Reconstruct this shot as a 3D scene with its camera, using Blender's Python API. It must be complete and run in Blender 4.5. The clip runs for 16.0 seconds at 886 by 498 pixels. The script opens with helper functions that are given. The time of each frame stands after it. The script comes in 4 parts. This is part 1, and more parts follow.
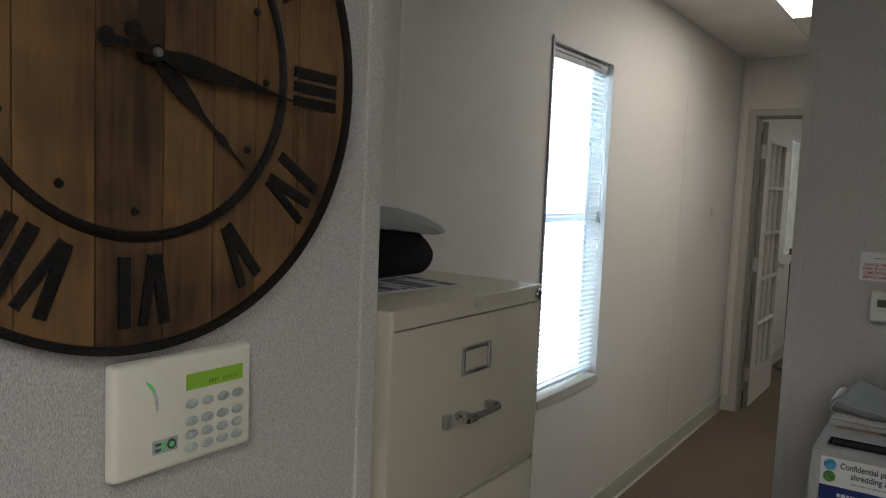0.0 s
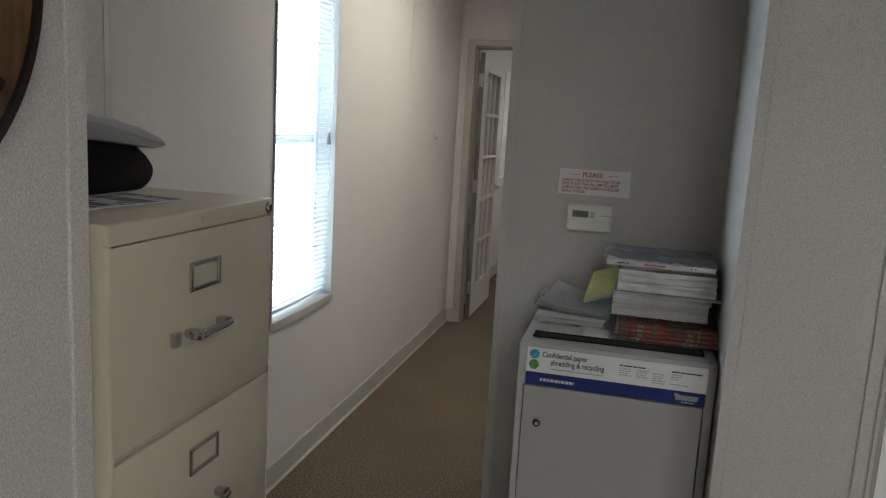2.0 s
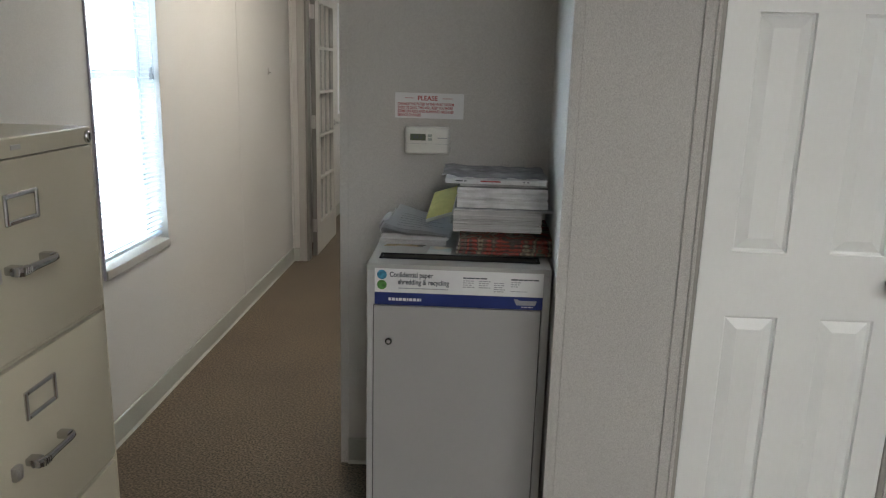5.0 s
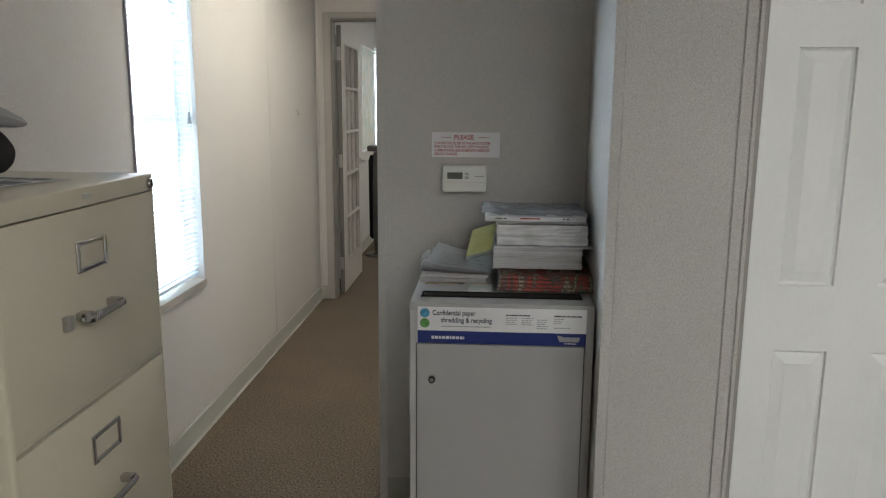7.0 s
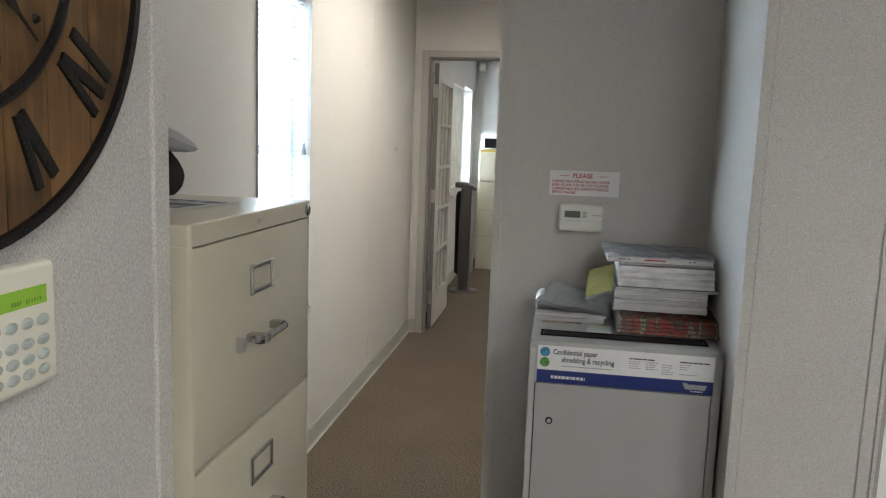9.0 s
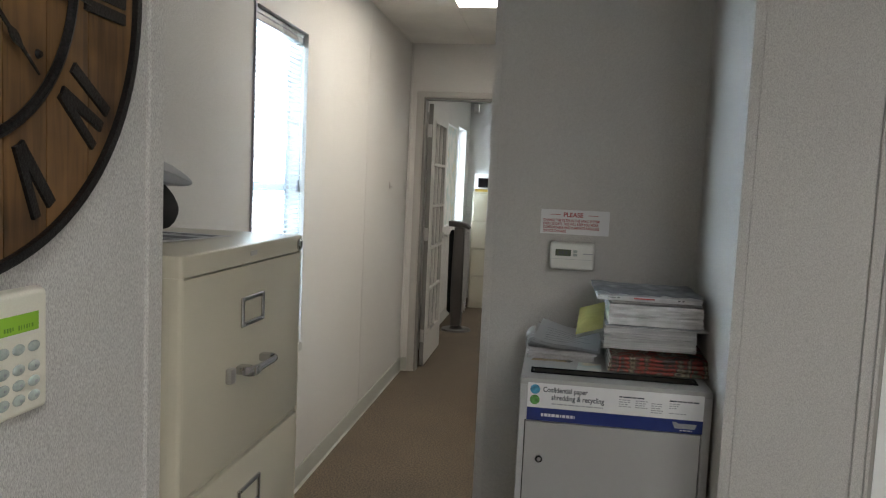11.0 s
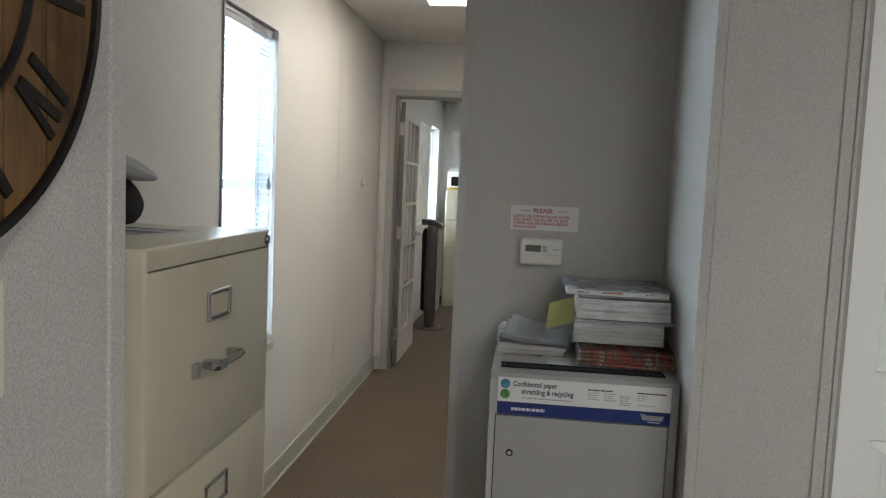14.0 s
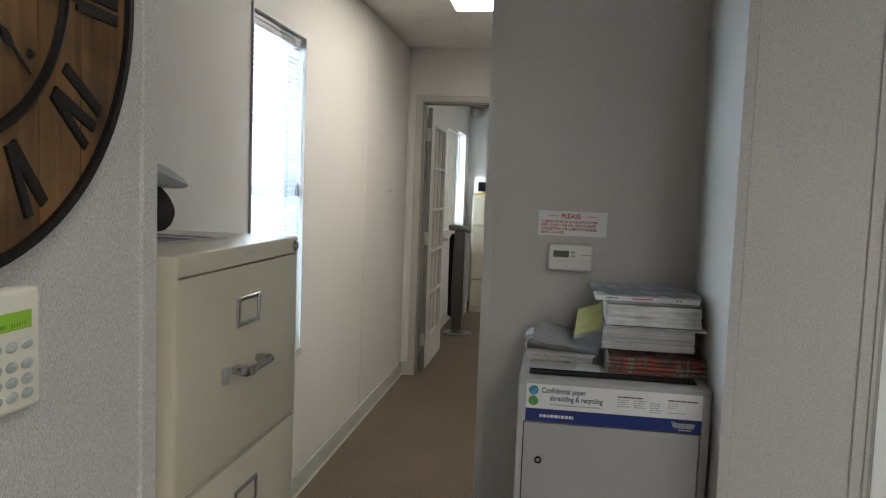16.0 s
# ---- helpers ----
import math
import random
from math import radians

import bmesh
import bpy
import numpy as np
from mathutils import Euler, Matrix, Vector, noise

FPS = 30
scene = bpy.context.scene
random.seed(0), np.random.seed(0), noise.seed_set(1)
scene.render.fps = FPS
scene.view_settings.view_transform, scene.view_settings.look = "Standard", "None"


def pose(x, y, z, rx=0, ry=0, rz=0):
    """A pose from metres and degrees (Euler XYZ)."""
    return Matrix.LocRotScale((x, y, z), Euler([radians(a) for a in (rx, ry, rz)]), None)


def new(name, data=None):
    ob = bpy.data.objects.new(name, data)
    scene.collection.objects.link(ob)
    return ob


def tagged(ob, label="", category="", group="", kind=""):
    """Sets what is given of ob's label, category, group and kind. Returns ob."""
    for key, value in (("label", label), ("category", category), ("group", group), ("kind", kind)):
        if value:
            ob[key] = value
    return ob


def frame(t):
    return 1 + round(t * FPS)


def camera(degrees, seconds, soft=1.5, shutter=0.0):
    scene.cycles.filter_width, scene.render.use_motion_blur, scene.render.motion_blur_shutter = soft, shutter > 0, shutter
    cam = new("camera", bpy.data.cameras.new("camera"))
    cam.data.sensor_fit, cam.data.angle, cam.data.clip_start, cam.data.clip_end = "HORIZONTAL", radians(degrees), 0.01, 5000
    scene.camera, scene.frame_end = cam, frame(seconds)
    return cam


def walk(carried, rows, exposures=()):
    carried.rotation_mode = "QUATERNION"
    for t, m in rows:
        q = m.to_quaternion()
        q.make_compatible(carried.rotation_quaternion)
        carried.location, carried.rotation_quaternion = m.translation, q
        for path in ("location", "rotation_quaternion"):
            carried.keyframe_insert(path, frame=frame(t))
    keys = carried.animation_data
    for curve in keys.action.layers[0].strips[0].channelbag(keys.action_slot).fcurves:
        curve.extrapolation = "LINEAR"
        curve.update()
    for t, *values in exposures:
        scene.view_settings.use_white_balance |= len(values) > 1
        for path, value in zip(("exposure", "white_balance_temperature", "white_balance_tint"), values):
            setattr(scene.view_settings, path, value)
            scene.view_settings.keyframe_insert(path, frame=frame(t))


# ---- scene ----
cam = camera(61.04, 16.0, soft=1.2)
# seconds, x, y, z, then the three turns in degrees
ROWS = [
    (0, 0.1582, -0.0369, 1.525, 85.101, -2.384, 34.43),
    (0.5, 0.181, -0.0365, 1.5076, 84.227, -3.956, 28.322),
    (1, 0.1925, -0.0403, 1.5099, 83.632, -4.198, 21.955),
    (1.5, 0.181, -0.0453, 1.5134, 83.094, -3.827, 18.344),
    (2, 0.1708, -0.0444, 1.4955, 80.69, -3.274, 14.351),
    (2.5, 0.1873, -0.0507, 1.4929, 79.983, -2.334, 10.352),
    (3, 0.1824, -0.0449, 1.4533, 78.966, -2.436, 6.975),
    (3.5, 0.1899, -0.0482, 1.4523, 77.279, -1.881, 3.609),
    (4, 0.1916, -0.0653, 1.4547, 76.905, -1.275, 2.844),
    (4.2, 0.1955, -0.0707, 1.4545, 76.712, -1.261, 1.806),
    (6.3, 0.1688, -0.077, 1.4542, 76.569, -1.746, 4.082),
    (6.5, 0.1624, -0.0754, 1.4582, 76.324, -0.896, 4.859),
    (7, 0.1247, -0.0895, 1.4644, 79.287, -0.42, 3.436),
    (7.5, 0.0201, -0.0893, 1.4497, 80.897, -0.804, 6.323),
    (8, -0.0322, -0.0865, 1.4503, 78.519, -1.171, 9.444),
    (8.5, -0.0379, -0.0861, 1.4536, 79.249, -1.543, 9.812),
    (9, -0.031, -0.0972, 1.4545, 82.028, -1.984, 8.973),
    (11.3, -0.0175, -0.1137, 1.4472, 85.162, -2.767, 8.393),
    (11.5, -0.0068, -0.1073, 1.4444, 85.306, -2.516, 7.726),
    (12, 0.0002, -0.1179, 1.4439, 85.434, -2.07, 5.725),
    (12.5, -0.0071, -0.1263, 1.4424, 85.52, -2.026, 5.098),
    (13, -0.0099, -0.1267, 1.4403, 85.319, -1.883, 5.595),
    (13.5, -0.0102, -0.1228, 1.4438, 84.939, -2.074, 6.173),
    (14, -0.0072, -0.1199, 1.4405, 85.066, -2.436, 6.59),
    (14.5, -0.008, -0.1155, 1.443, 85.127, -2.285, 7.413),
    (15, -0.0044, -0.1156, 1.4423, 85.324, -2.167, 7.922),
    (15.5, -0.0051, -0.1161, 1.4416, 85.371, -1.91, 8.28),
    (16, -0.009, -0.117, 1.4412, 85.404, -2.138, 8.633),
]
EXPOSURES = [(0.0, -0.36), (1.5, -0.13), (3.0, 0.04), (4.0, 0.30), (7.0, 0.34), (9.0, 0.59), (11.5, 0.23), (16.0, 0.24)]
walk(cam, [(t, pose(*p)) for t, *p in ROWS], EXPOSURES)

# ---- world and light ----
world = bpy.data.worlds.new("world")
scene.world = world
world.use_nodes = True
wn = world.node_tree
sky = wn.nodes.new("ShaderNodeTexSky")
sky.sky_type = "NISHITA"
sky.sun_disc = False
sky.sun_elevation = radians(38)
sky.sun_rotation = radians(70)
wn.links.new(sky.outputs[0], wn.nodes["Background"].inputs[0])
wn.nodes["Background"].inputs[1].default_value = 0.10
LAMP_HALL, FILL_ROOM, FILL_FAR, DAYLIGHT = 13.0, 15.8, 10.5, 12.0

# ---- materials ----


def nodes_of(name):
    m = bpy.data.materials.new(name)
    m.use_nodes = True
    return m, m.node_tree, m.node_tree.nodes["Principled BSDF"]


def surface(name, colour, rough=0.5, metal=0.0, fine=200.0, coarse=3.0, vary=0.12, coarse_vary=0.08, bump=0.15, depth=0.001,
            stretch=(1, 1, 1), spread=0.0, coat=0.0, contrast=0.0):
    """A procedural surface: fine grain, slow stains, relief; spread varies it from object to object."""
    m, nt, bsdf = nodes_of(name)
    n, l = nt.nodes, nt.links
    tc = n.new("ShaderNodeTexCoord")
    mp = n.new("ShaderNodeMapping")
    mp.inputs["Scale"].default_value = stretch
    mp.inputs["Rotation"].default_value = (0.0, 0.0, 0.42)
    l.new(tc.outputs["Object"], mp.inputs[0])
    n1 = n.new("ShaderNodeTexNoise")
    n1.inputs["Scale"].default_value = fine
    n1.inputs["Detail"].default_value = 4
    l.new(mp.outputs[0], n1.inputs["Vector"])
    n2 = n.new("ShaderNodeTexNoise")
    n2.inputs["Scale"].default_value = coarse
    n2.inputs["Detail"].default_value = 5
    l.new(tc.outputs["Object"], n2.inputs["Vector"])
    r1 = n.new("ShaderNodeMapRange")
    r1.inputs["From Min"].default_value, r1.inputs["From Max"].default_value = 0.3 + contrast, 0.7 - contrast
    r1.inputs["To Min"].default_value, r1.inputs["To Max"].default_value = 1 - vary, 1 + vary
    l.new(n1.outputs["Fac"], r1.inputs["Value"])
    r2 = n.new("ShaderNodeMapRange")
    r2.inputs["From Min"].default_value, r2.inputs["From Max"].default_value = 0.3, 0.7
    r2.inputs["To Min"].default_value, r2.inputs["To Max"].default_value = 1 - coarse_vary, 1 + coarse_vary
    l.new(n2.outputs["Fac"], r2.inputs["Value"])
    mul = n.new("ShaderNodeMath")
    mul.operation = "MULTIPLY"
    l.new(r1.outputs[0], mul.inputs[0])
    l.new(r2.outputs[0], mul.inputs[1])
    last = mul
    if spread:
        info = n.new("ShaderNodeObjectInfo")
        r3 = n.new("ShaderNodeMapRange")
        r3.inputs["To Min"].default_value, r3.inputs["To Max"].default_value = 1 - spread, 1 + spread
        l.new(info.outputs["Random"], r3.inputs["Value"])
        last = n.new("ShaderNodeMath")
        last.operation = "MULTIPLY"
        l.new(mul.outputs[0], last.inputs[0])
        l.new(r3.outputs[0], last.inputs[1])
    mix = n.new("ShaderNodeVectorMath")
    mix.operation = "SCALE"
    mix.inputs[0].default_value = colour
    l.new(last.outputs[0], mix.inputs["Scale"])
    l.new(mix.outputs[0], bsdf.inputs["Base Color"])
    rr = n.new("ShaderNodeMapRange")
    rr.inputs["To Min"].default_value, rr.inputs["To Max"].default_value = max(0.02, rough - 0.08), min(1, rough + 0.08)
    l.new(n2.outputs["Fac"], rr.inputs["Value"])
    l.new(rr.outputs[0], bsdf.inputs["Roughness"])
    bsdf.inputs["Metallic"].default_value = metal
    bsdf.inputs["Coat Weight"].default_value = coat
    if bump:
        bp = n.new("ShaderNodeBump")
        bp.inputs["Strength"].default_value = bump
        bp.inputs["Distance"].default_value = depth
        l.new(n1.outputs["Fac"], bp.inputs["Height"])
        l.new(bp.outputs[0], bsdf.inputs["Normal"])
    return m


def glowing(name, colour, strength):
    m, nt, bsdf = nodes_of(name)
    bsdf.inputs["Base Color"].default_value = (*colour, 1)
    bsdf.inputs["Emission Color"].default_value = (*colour, 1)
    bsdf.inputs["Emission Strength"].default_value = strength
    return m


def wood(name, dark, light):
    """Stained planks: long vertical grain with knots, a tint of its own for every plank."""
    m, nt, bsdf = nodes_of(name)
    n, l = nt.nodes, nt.links
    tc, info = n.new("ShaderNodeTexCoord"), n.new("ShaderNodeObjectInfo")
    mp = n.new("ShaderNodeMapping")
    mp.inputs["Scale"].default_value = (1, 1, 0.07)
    shift = n.new("ShaderNodeVectorMath")
    shift.operation = "ADD"
    sc = n.new("ShaderNodeMath")
    sc.operation = "MULTIPLY"
    sc.inputs[1].default_value = 37.0
    l.new(info.outputs["Random"], sc.inputs[0])
    l.new(tc.outputs["Object"], shift.inputs[0])
    l.new(sc.outputs[0], shift.inputs[1])
    l.new(shift.outputs[0], mp.inputs[0])
    a = n.new("ShaderNodeTexNoise")
    a.inputs["Scale"].default_value, a.inputs["Detail"].default_value, a.inputs["Distortion"].default_value = 90, 6, 0.8
    l.new(mp.outputs[0], a.inputs["Vector"])
    b = n.new("ShaderNodeTexNoise")
    b.inputs["Scale"].default_value, b.inputs["Detail"].default_value = 9, 3
    l.new(shift.outputs[0], b.inputs["Vector"])
    add = n.new("ShaderNodeMath")
    add.operation = "MULTIPLY_ADD"
    add.inputs[1].default_value = 0.9
    l.new(b.outputs["Fac"], add.inputs[0])
    half = n.new("ShaderNodeMath")
    half.operation = "MULTIPLY"
    half.inputs[1].default_value = 0.55
    l.new(a.outputs["Fac"], half.inputs[0])
    l.new(half.outputs[0], add.inputs[2])
    tint = n.new("ShaderNodeMath")
    tint.operation = "MULTIPLY_ADD"
    tint.inputs[1].default_value = 0.22
    l.new(info.outputs["Random"], tint.inputs[0])
    l.new(add.outputs[0], tint.inputs[2])
    ramp = n.new("ShaderNodeValToRGB")
    ramp.color_ramp.elements[0].position, ramp.color_ramp.elements[1].position = 0.55, 1.1
    ramp.color_ramp.elements[0].color, ramp.color_ramp.elements[1].color = (*dark, 1), (*light, 1)
    l.new(tint.outputs[0], ramp.inputs[0])
    l.new(ramp.outputs[0], bsdf.inputs["Base Color"])
    bsdf.inputs["Roughness"].default_value = 0.5
    bp = n.new("ShaderNodeBump")
    bp.inputs["Strength"].default_value, bp.inputs["Distance"].default_value = 0.25, 0.001
    l.new(a.outputs["Fac"], bp.inputs["Height"])
    l.new(bp.outputs[0], bsdf.inputs["Normal"])
    return m


def print_mix(name, colours, scale, rough=0.5, stretch=(1, 1, 1)):
    """Printed matter: blotches of several colours."""
    m, nt, bsdf = nodes_of(name)
    n, l = nt.nodes, nt.links
    tc, mp = n.new("ShaderNodeTexCoord"), n.new("ShaderNodeMapping")
    mp.inputs["Scale"].default_value = stretch
    l.new(tc.outputs["Object"], mp.inputs[0])
    v = n.new("ShaderNodeTexNoise")
    v.inputs["Scale"].default_value, v.inputs["Detail"].default_value = scale, 2
    l.new(mp.outputs[0], v.inputs["Vector"])
    ramp = n.new("ShaderNodeValToRGB")
    e = ramp.color_ramp.elements
    for i, c in enumerate(colours):
        el = e[i] if i < 2 else e.new(0.5)
        el.color = (*c, 1)
    for i, el in enumerate(e):
        el.position = 0.34 + 0.32 * i / (len(colours) - 1)
    for i, c in enumerate(colours):
        e[i].color = (*c, 1)
    l.new(v.outputs["Fac"], ramp.inputs[0])
    l.new(ramp.outputs[0], bsdf.inputs["Base Color"])
    bsdf.inputs["Roughness"].default_value = rough
    return m


def pane_glass(name):
    m, nt, bsdf = nodes_of(name)
    bsdf.inputs["Base Color"].default_value = (0.9, 0.95, 0.97, 1)
    bsdf.inputs["Roughness"].default_value = 0.02
    bsdf.inputs["Transmission Weight"].default_value = 1.0
    bsdf.inputs["IOR"].default_value = 1.45
    return m


M_WALL = surface("vinyl_wall", (0.497, 0.487, 0.467), 0.60, fine=1050, coarse=1.6, vary=0.27, coarse_vary=0.04, bump=0.7, depth=0.0013, stretch=(1, 1, 0.26), contrast=0.06)
M_TRIM = surface("vinyl_trim", (0.495, 0.485, 0.47), 0.5, fine=300, coarse=4, vary=0.08, bump=0.2, stretch=(1, 1, 0.2))
M_CASING = surface("painted_casing", (0.345, 0.33, 0.305), 0.45, fine=60, coarse=3, vary=0.03, bump=0.08)
M_BASE = surface("rubber_baseboard", (0.34, 0.345, 0.31), 0.45, fine=120, coarse=2, vary=0.05, bump=0.1)
M_CARPET = surface("brown_carpet", (0.086, 0.065, 0.043), 0.95, fine=120, coarse=2.2, vary=0.55, coarse_vary=0.14, bump=0.9, depth=0.005, contrast=0.09)
M_CEIL = surface("ceiling_tile", (0.70, 0.69, 0.66), 0.9, fine=140, coarse=3, vary=0.05, bump=0.4, depth=0.001)
M_DOOR = surface("white_door_paint", (0.82, 0.84, 0.835), 0.38, fine=120, coarse=2.5, vary=0.008, coarse_vary=0.03, bump=0.05, stretch=(1, 1, 0.3))
# much darker grey than the casing and the door leaf
M_JAMB = surface("dark_grey_edge", (0.16, 0.155, 0.145), 0.5, fine=70, coarse=4, vary=0.05, bump=0.1)
M_FDOOR = surface("cream_door_paint", (0.46, 0.45, 0.42), 0.4, fine=80, coarse=3, vary=0.03, bump=0.1)
M_PUTTY = surface("putty_enamel", (0.435, 0.405, 0.315), 0.33, fine=700, coarse=2.5, vary=0.035, coarse_vary=0.05, bump=0.12, depth=0.0005)
# near-black colour stands in for the shade inside gaps and openings
M_GAP = surface("gap_shade", (0.03, 0.027, 0.022), 0.8, bump=0)
M_CHROME = surface("chrome", (0.50, 0.50, 0.515), 0.09, metal=1.0, fine=300, vary=0.05, bump=0.03)
M_STEEL = surface("dull_steel", (0.45, 0.44, 0.43), 0.35, metal=1.0, fine=300, vary=0.08, bump=0.05)
M_BIN = surface("grey_laminate", (0.37, 0.37, 0.365), 0.42, fine=900, coarse=2.0, vary=0.05, coarse_vary=0.04, bump=0.1, depth=0.0004)
M_BINEDGE = surface("grey_edge_band", (0.42, 0.425, 0.43), 0.4, fine=200, vary=0.04, bump=0.05)
M_WHITEPRINT = surface("white_label_stock", (0.72, 0.73, 0.74), 0.4, fine=50, vary=0.02, bump=0)
M_NAVY = surface("navy_label_stock", (0.012, 0.028, 0.16), 0.35, fine=50, vary=0.05, bump=0)
M_BLUE = surface("sky_blue_ink", (0.06, 0.30, 0.50), 0.4, fine=90, vary=0.3, coarse=80, coarse_vary=0.4, bump=0)
M_GREEN = surface("leaf_green_ink", (0.10, 0.30, 0.07), 0.4, fine=90, vary=0.3, coarse=80, coarse_vary=0.4, bump=0)
M_INK = surface("dark_ink", (0.06, 0.07, 0.09), 0.6, bump=0)
M_GREYINK = surface("grey_ink", (0.33, 0.34, 0.36), 0.6, bump=0)
M_RED = surface("red_ink", (0.38, 0.05, 0.055), 0.6, bump=0)
M_PLASTIC = surface("white_plastic", (0.66, 0.655, 0.62), 0.4, fine=400, vary=0.03, bump=0.08, depth=0.0004)
M_KEYPAD = surface("ivory_plastic", (0.70, 0.68, 0.58), 0.42, fine=500, vary=0.03, bump=0.08, depth=0.0004)
M_BUTTON = surface("grey_rubber_button", (0.36, 0.405, 0.375), 0.5, fine=200, vary=0.15, bump=0.1)
M_LCD = glowing("green_lcd", (0.20, 0.38, 0.03), 0.12)
M_LCDGREY = surface("grey_lcd", (0.10, 0.12, 0.085), 0.25, fine=200, vary=0.06, bump=0)
M_LCDINK = surface("lcd_segments", (0.10, 0.22, 0.02), 0.5, bump=0)
M_GREENGLOW = glowing("glowing_green", (0.10, 0.5, 0.12), 0.25)
M_PLANK = wood("stained_plank", (0.029, 0.0145, 0.0065), (0.185, 0.098, 0.037))
M_IRON = surface("black_iron", (0.018, 0.017, 0.017), 0.45, metal=0.6, fine=350, coarse=30, vary=0.5, coarse_vary=0.3, bump=0.5, depth=0.001)
M_BLACKPLASTIC = surface("black_plastic", (0.008, 0.008, 0.009), 0.75, fine=500, vary=0.15, bump=0.2, depth=0.0005)
M_GREYPLASTIC = surface("grey_plastic", (0.23, 0.235, 0.245), 0.45, fine=500, vary=0.06, bump=0.1, depth=0.0005)
M_PAPER = surface("white_paper", (0.58, 0.58, 0.58), 0.75, fine=60, coarse=10, vary=0.05, coarse_vary=0.06, bump=0.1, spread=0.12)
M_PAPERGREY = surface("newsprint", (0.46, 0.455, 0.45), 0.8, fine=120, coarse=14, vary=0.12, coarse_vary=0.1, bump=0.1, spread=0.1)
M_WRAP = surface("clear_wrap", (0.50, 0.52, 0.55), 0.22, fine=25, coarse=9, vary=0.18, coarse_vary=0.15, bump=0.5, depth=0.004)
M_YELLOW = surface("yellow_envelope", (0.56, 0.53, 0.21), 0.6, fine=60, coarse=14, vary=0.06, coarse_vary=0.08, bump=0.15)
M_PAGES = surface("page_edges", (0.50, 0.505, 0.51), 0.6, fine=14, coarse=9, vary=0.17, coarse_vary=0.12, bump=0.6, depth=0.003, stretch=(0.5, 0.5, 24), spread=0.08)
M_PAGESWRAP = surface("wrapped_page_edges", (0.56, 0.57, 0.585), 0.24, fine=11, coarse=16, vary=0.24, coarse_vary=0.2, bump=0.9, depth=0.006, stretch=(0.7, 0.7, 9), coat=0.4)
M_NEWS = print_mix("colour_newsprint", [(0.30, 0.28, 0.24), (0.09, 0.08, 0.07), (0.05, 0.045, 0.04), (0.36, 0.055, 0.035), (0.06, 0.045, 0.04), (0.34, 0.31, 0.22), (0.07, 0.065, 0.055), (0.32, 0.06, 0.04), (0.10, 0.11, 0.08)], 15, 0.45, (1, 0.9, 0.5))
M_MAP = print_mix("map_print", [(0.62, 0.64, 0.60), (0.66, 0.66, 0.62), (0.45, 0.56, 0.55), (0.62, 0.58, 0.46)], 7, 0.6)
# grey metal, its colour darkened further because the window backlights it
M_HEADRAIL = surface("backlit_grey_rail", (0.33, 0.34, 0.36), 0.28, fine=60, vary=0.05, bump=0)
M_DOORSLAT = surface("grey_blind_slat", (0.27, 0.27, 0.26), 0.5, fine=40, vary=0.04, bump=0)
# white slats, with the bluish tinge from outdoors put into the colour
M_SLAT = surface("blue_tinged_slat", (0.62, 0.74, 0.84), 0.4, fine=40, vary=0.03, bump=0)
# mid grey with a purple cast, darker than the wall
M_WINFRAME = surface("purplish_grey_trim", (0.34, 0.32, 0.38), 0.45, metal=0.0, fine=100, vary=0.1, bump=0.1)
M_VINYLFRAME = surface("white_window_frame", (0.82, 0.84, 0.86), 0.4, fine=60, vary=0.03, bump=0.05)
M_GLASS = pane_glass("window_glass")
M_OUTSIDE = glowing("bright_overcast", (0.82, 0.92, 1.0), DAYLIGHT)
M_LAMP_HALL = glowing("lamp_diffuser_hall", (1.0, 0.915, 0.80), LAMP_HALL)
M_FILL_ROOM = glowing("fill_diffuser_room", (0.985, 0.975, 0.955), FILL_ROOM)
M_FILL_FAR = glowing("fill_diffuser_far", (1.0, 0.95, 0.88), FILL_FAR)
M_FAN = surface("charcoal_plastic", (0.075, 0.068, 0.064), 0.4, fine=300, vary=0.1, bump=0.1)
M_FANGRILLE = surface("silver_grey_grille", (0.36, 0.35, 0.35), 0.35, fine=200, vary=0.1, bump=0.1)
M_OCHRE = surface("ochre_cover", (0.48, 0.33, 0.06), 0.6, fine=60, vary=0.08, bump=0.05)

for dull in (M_GAP, M_BLACKPLASTIC):
    dull.node_tree.nodes["Principled BSDF"].inputs["Specular IOR Level"].default_value = 0.12
M_OCHRE_LEAF = print_mix("tan_print", [(0.30, 0.30, 0.29), (0.34, 0.26, 0.15), (0.30, 0.22, 0.12), (0.10, 0.10, 0.09)], 20, 0.6)

# ---- building helpers ----


def base_of(ob):
    p = Vector((0, 0, 0))
    while ob:
        p += ob.location
        ob = ob.parent
    return p


def thing(name, at, label, category, group="", kind=""):
    ob = new(name)
    ob.location = at
    return tagged(ob, label, category, group, kind)


def part(name, bm, material, parent=None, label="", smooth=False):
    """Links a bmesh, given in world places, as one mesh object."""
    off = base_of(parent)
    if parent:
        bmesh.ops.translate(bm, verts=bm.verts, vec=-off)
    bmesh.ops.recalc_face_normals(bm, faces=bm.faces)
    me = bpy.data.meshes.new(name)
    bm.to_mesh(me)
    bm.free()
    if smooth:
        for p in me.polygons:
            p.use_smooth = True
        me.set_sharp_from_angle(angle=radians(35))
    me.materials.append(material)
    ob = new(name, me)
    ob.parent = parent
    if label:
        ob["label"] = label
    return ob


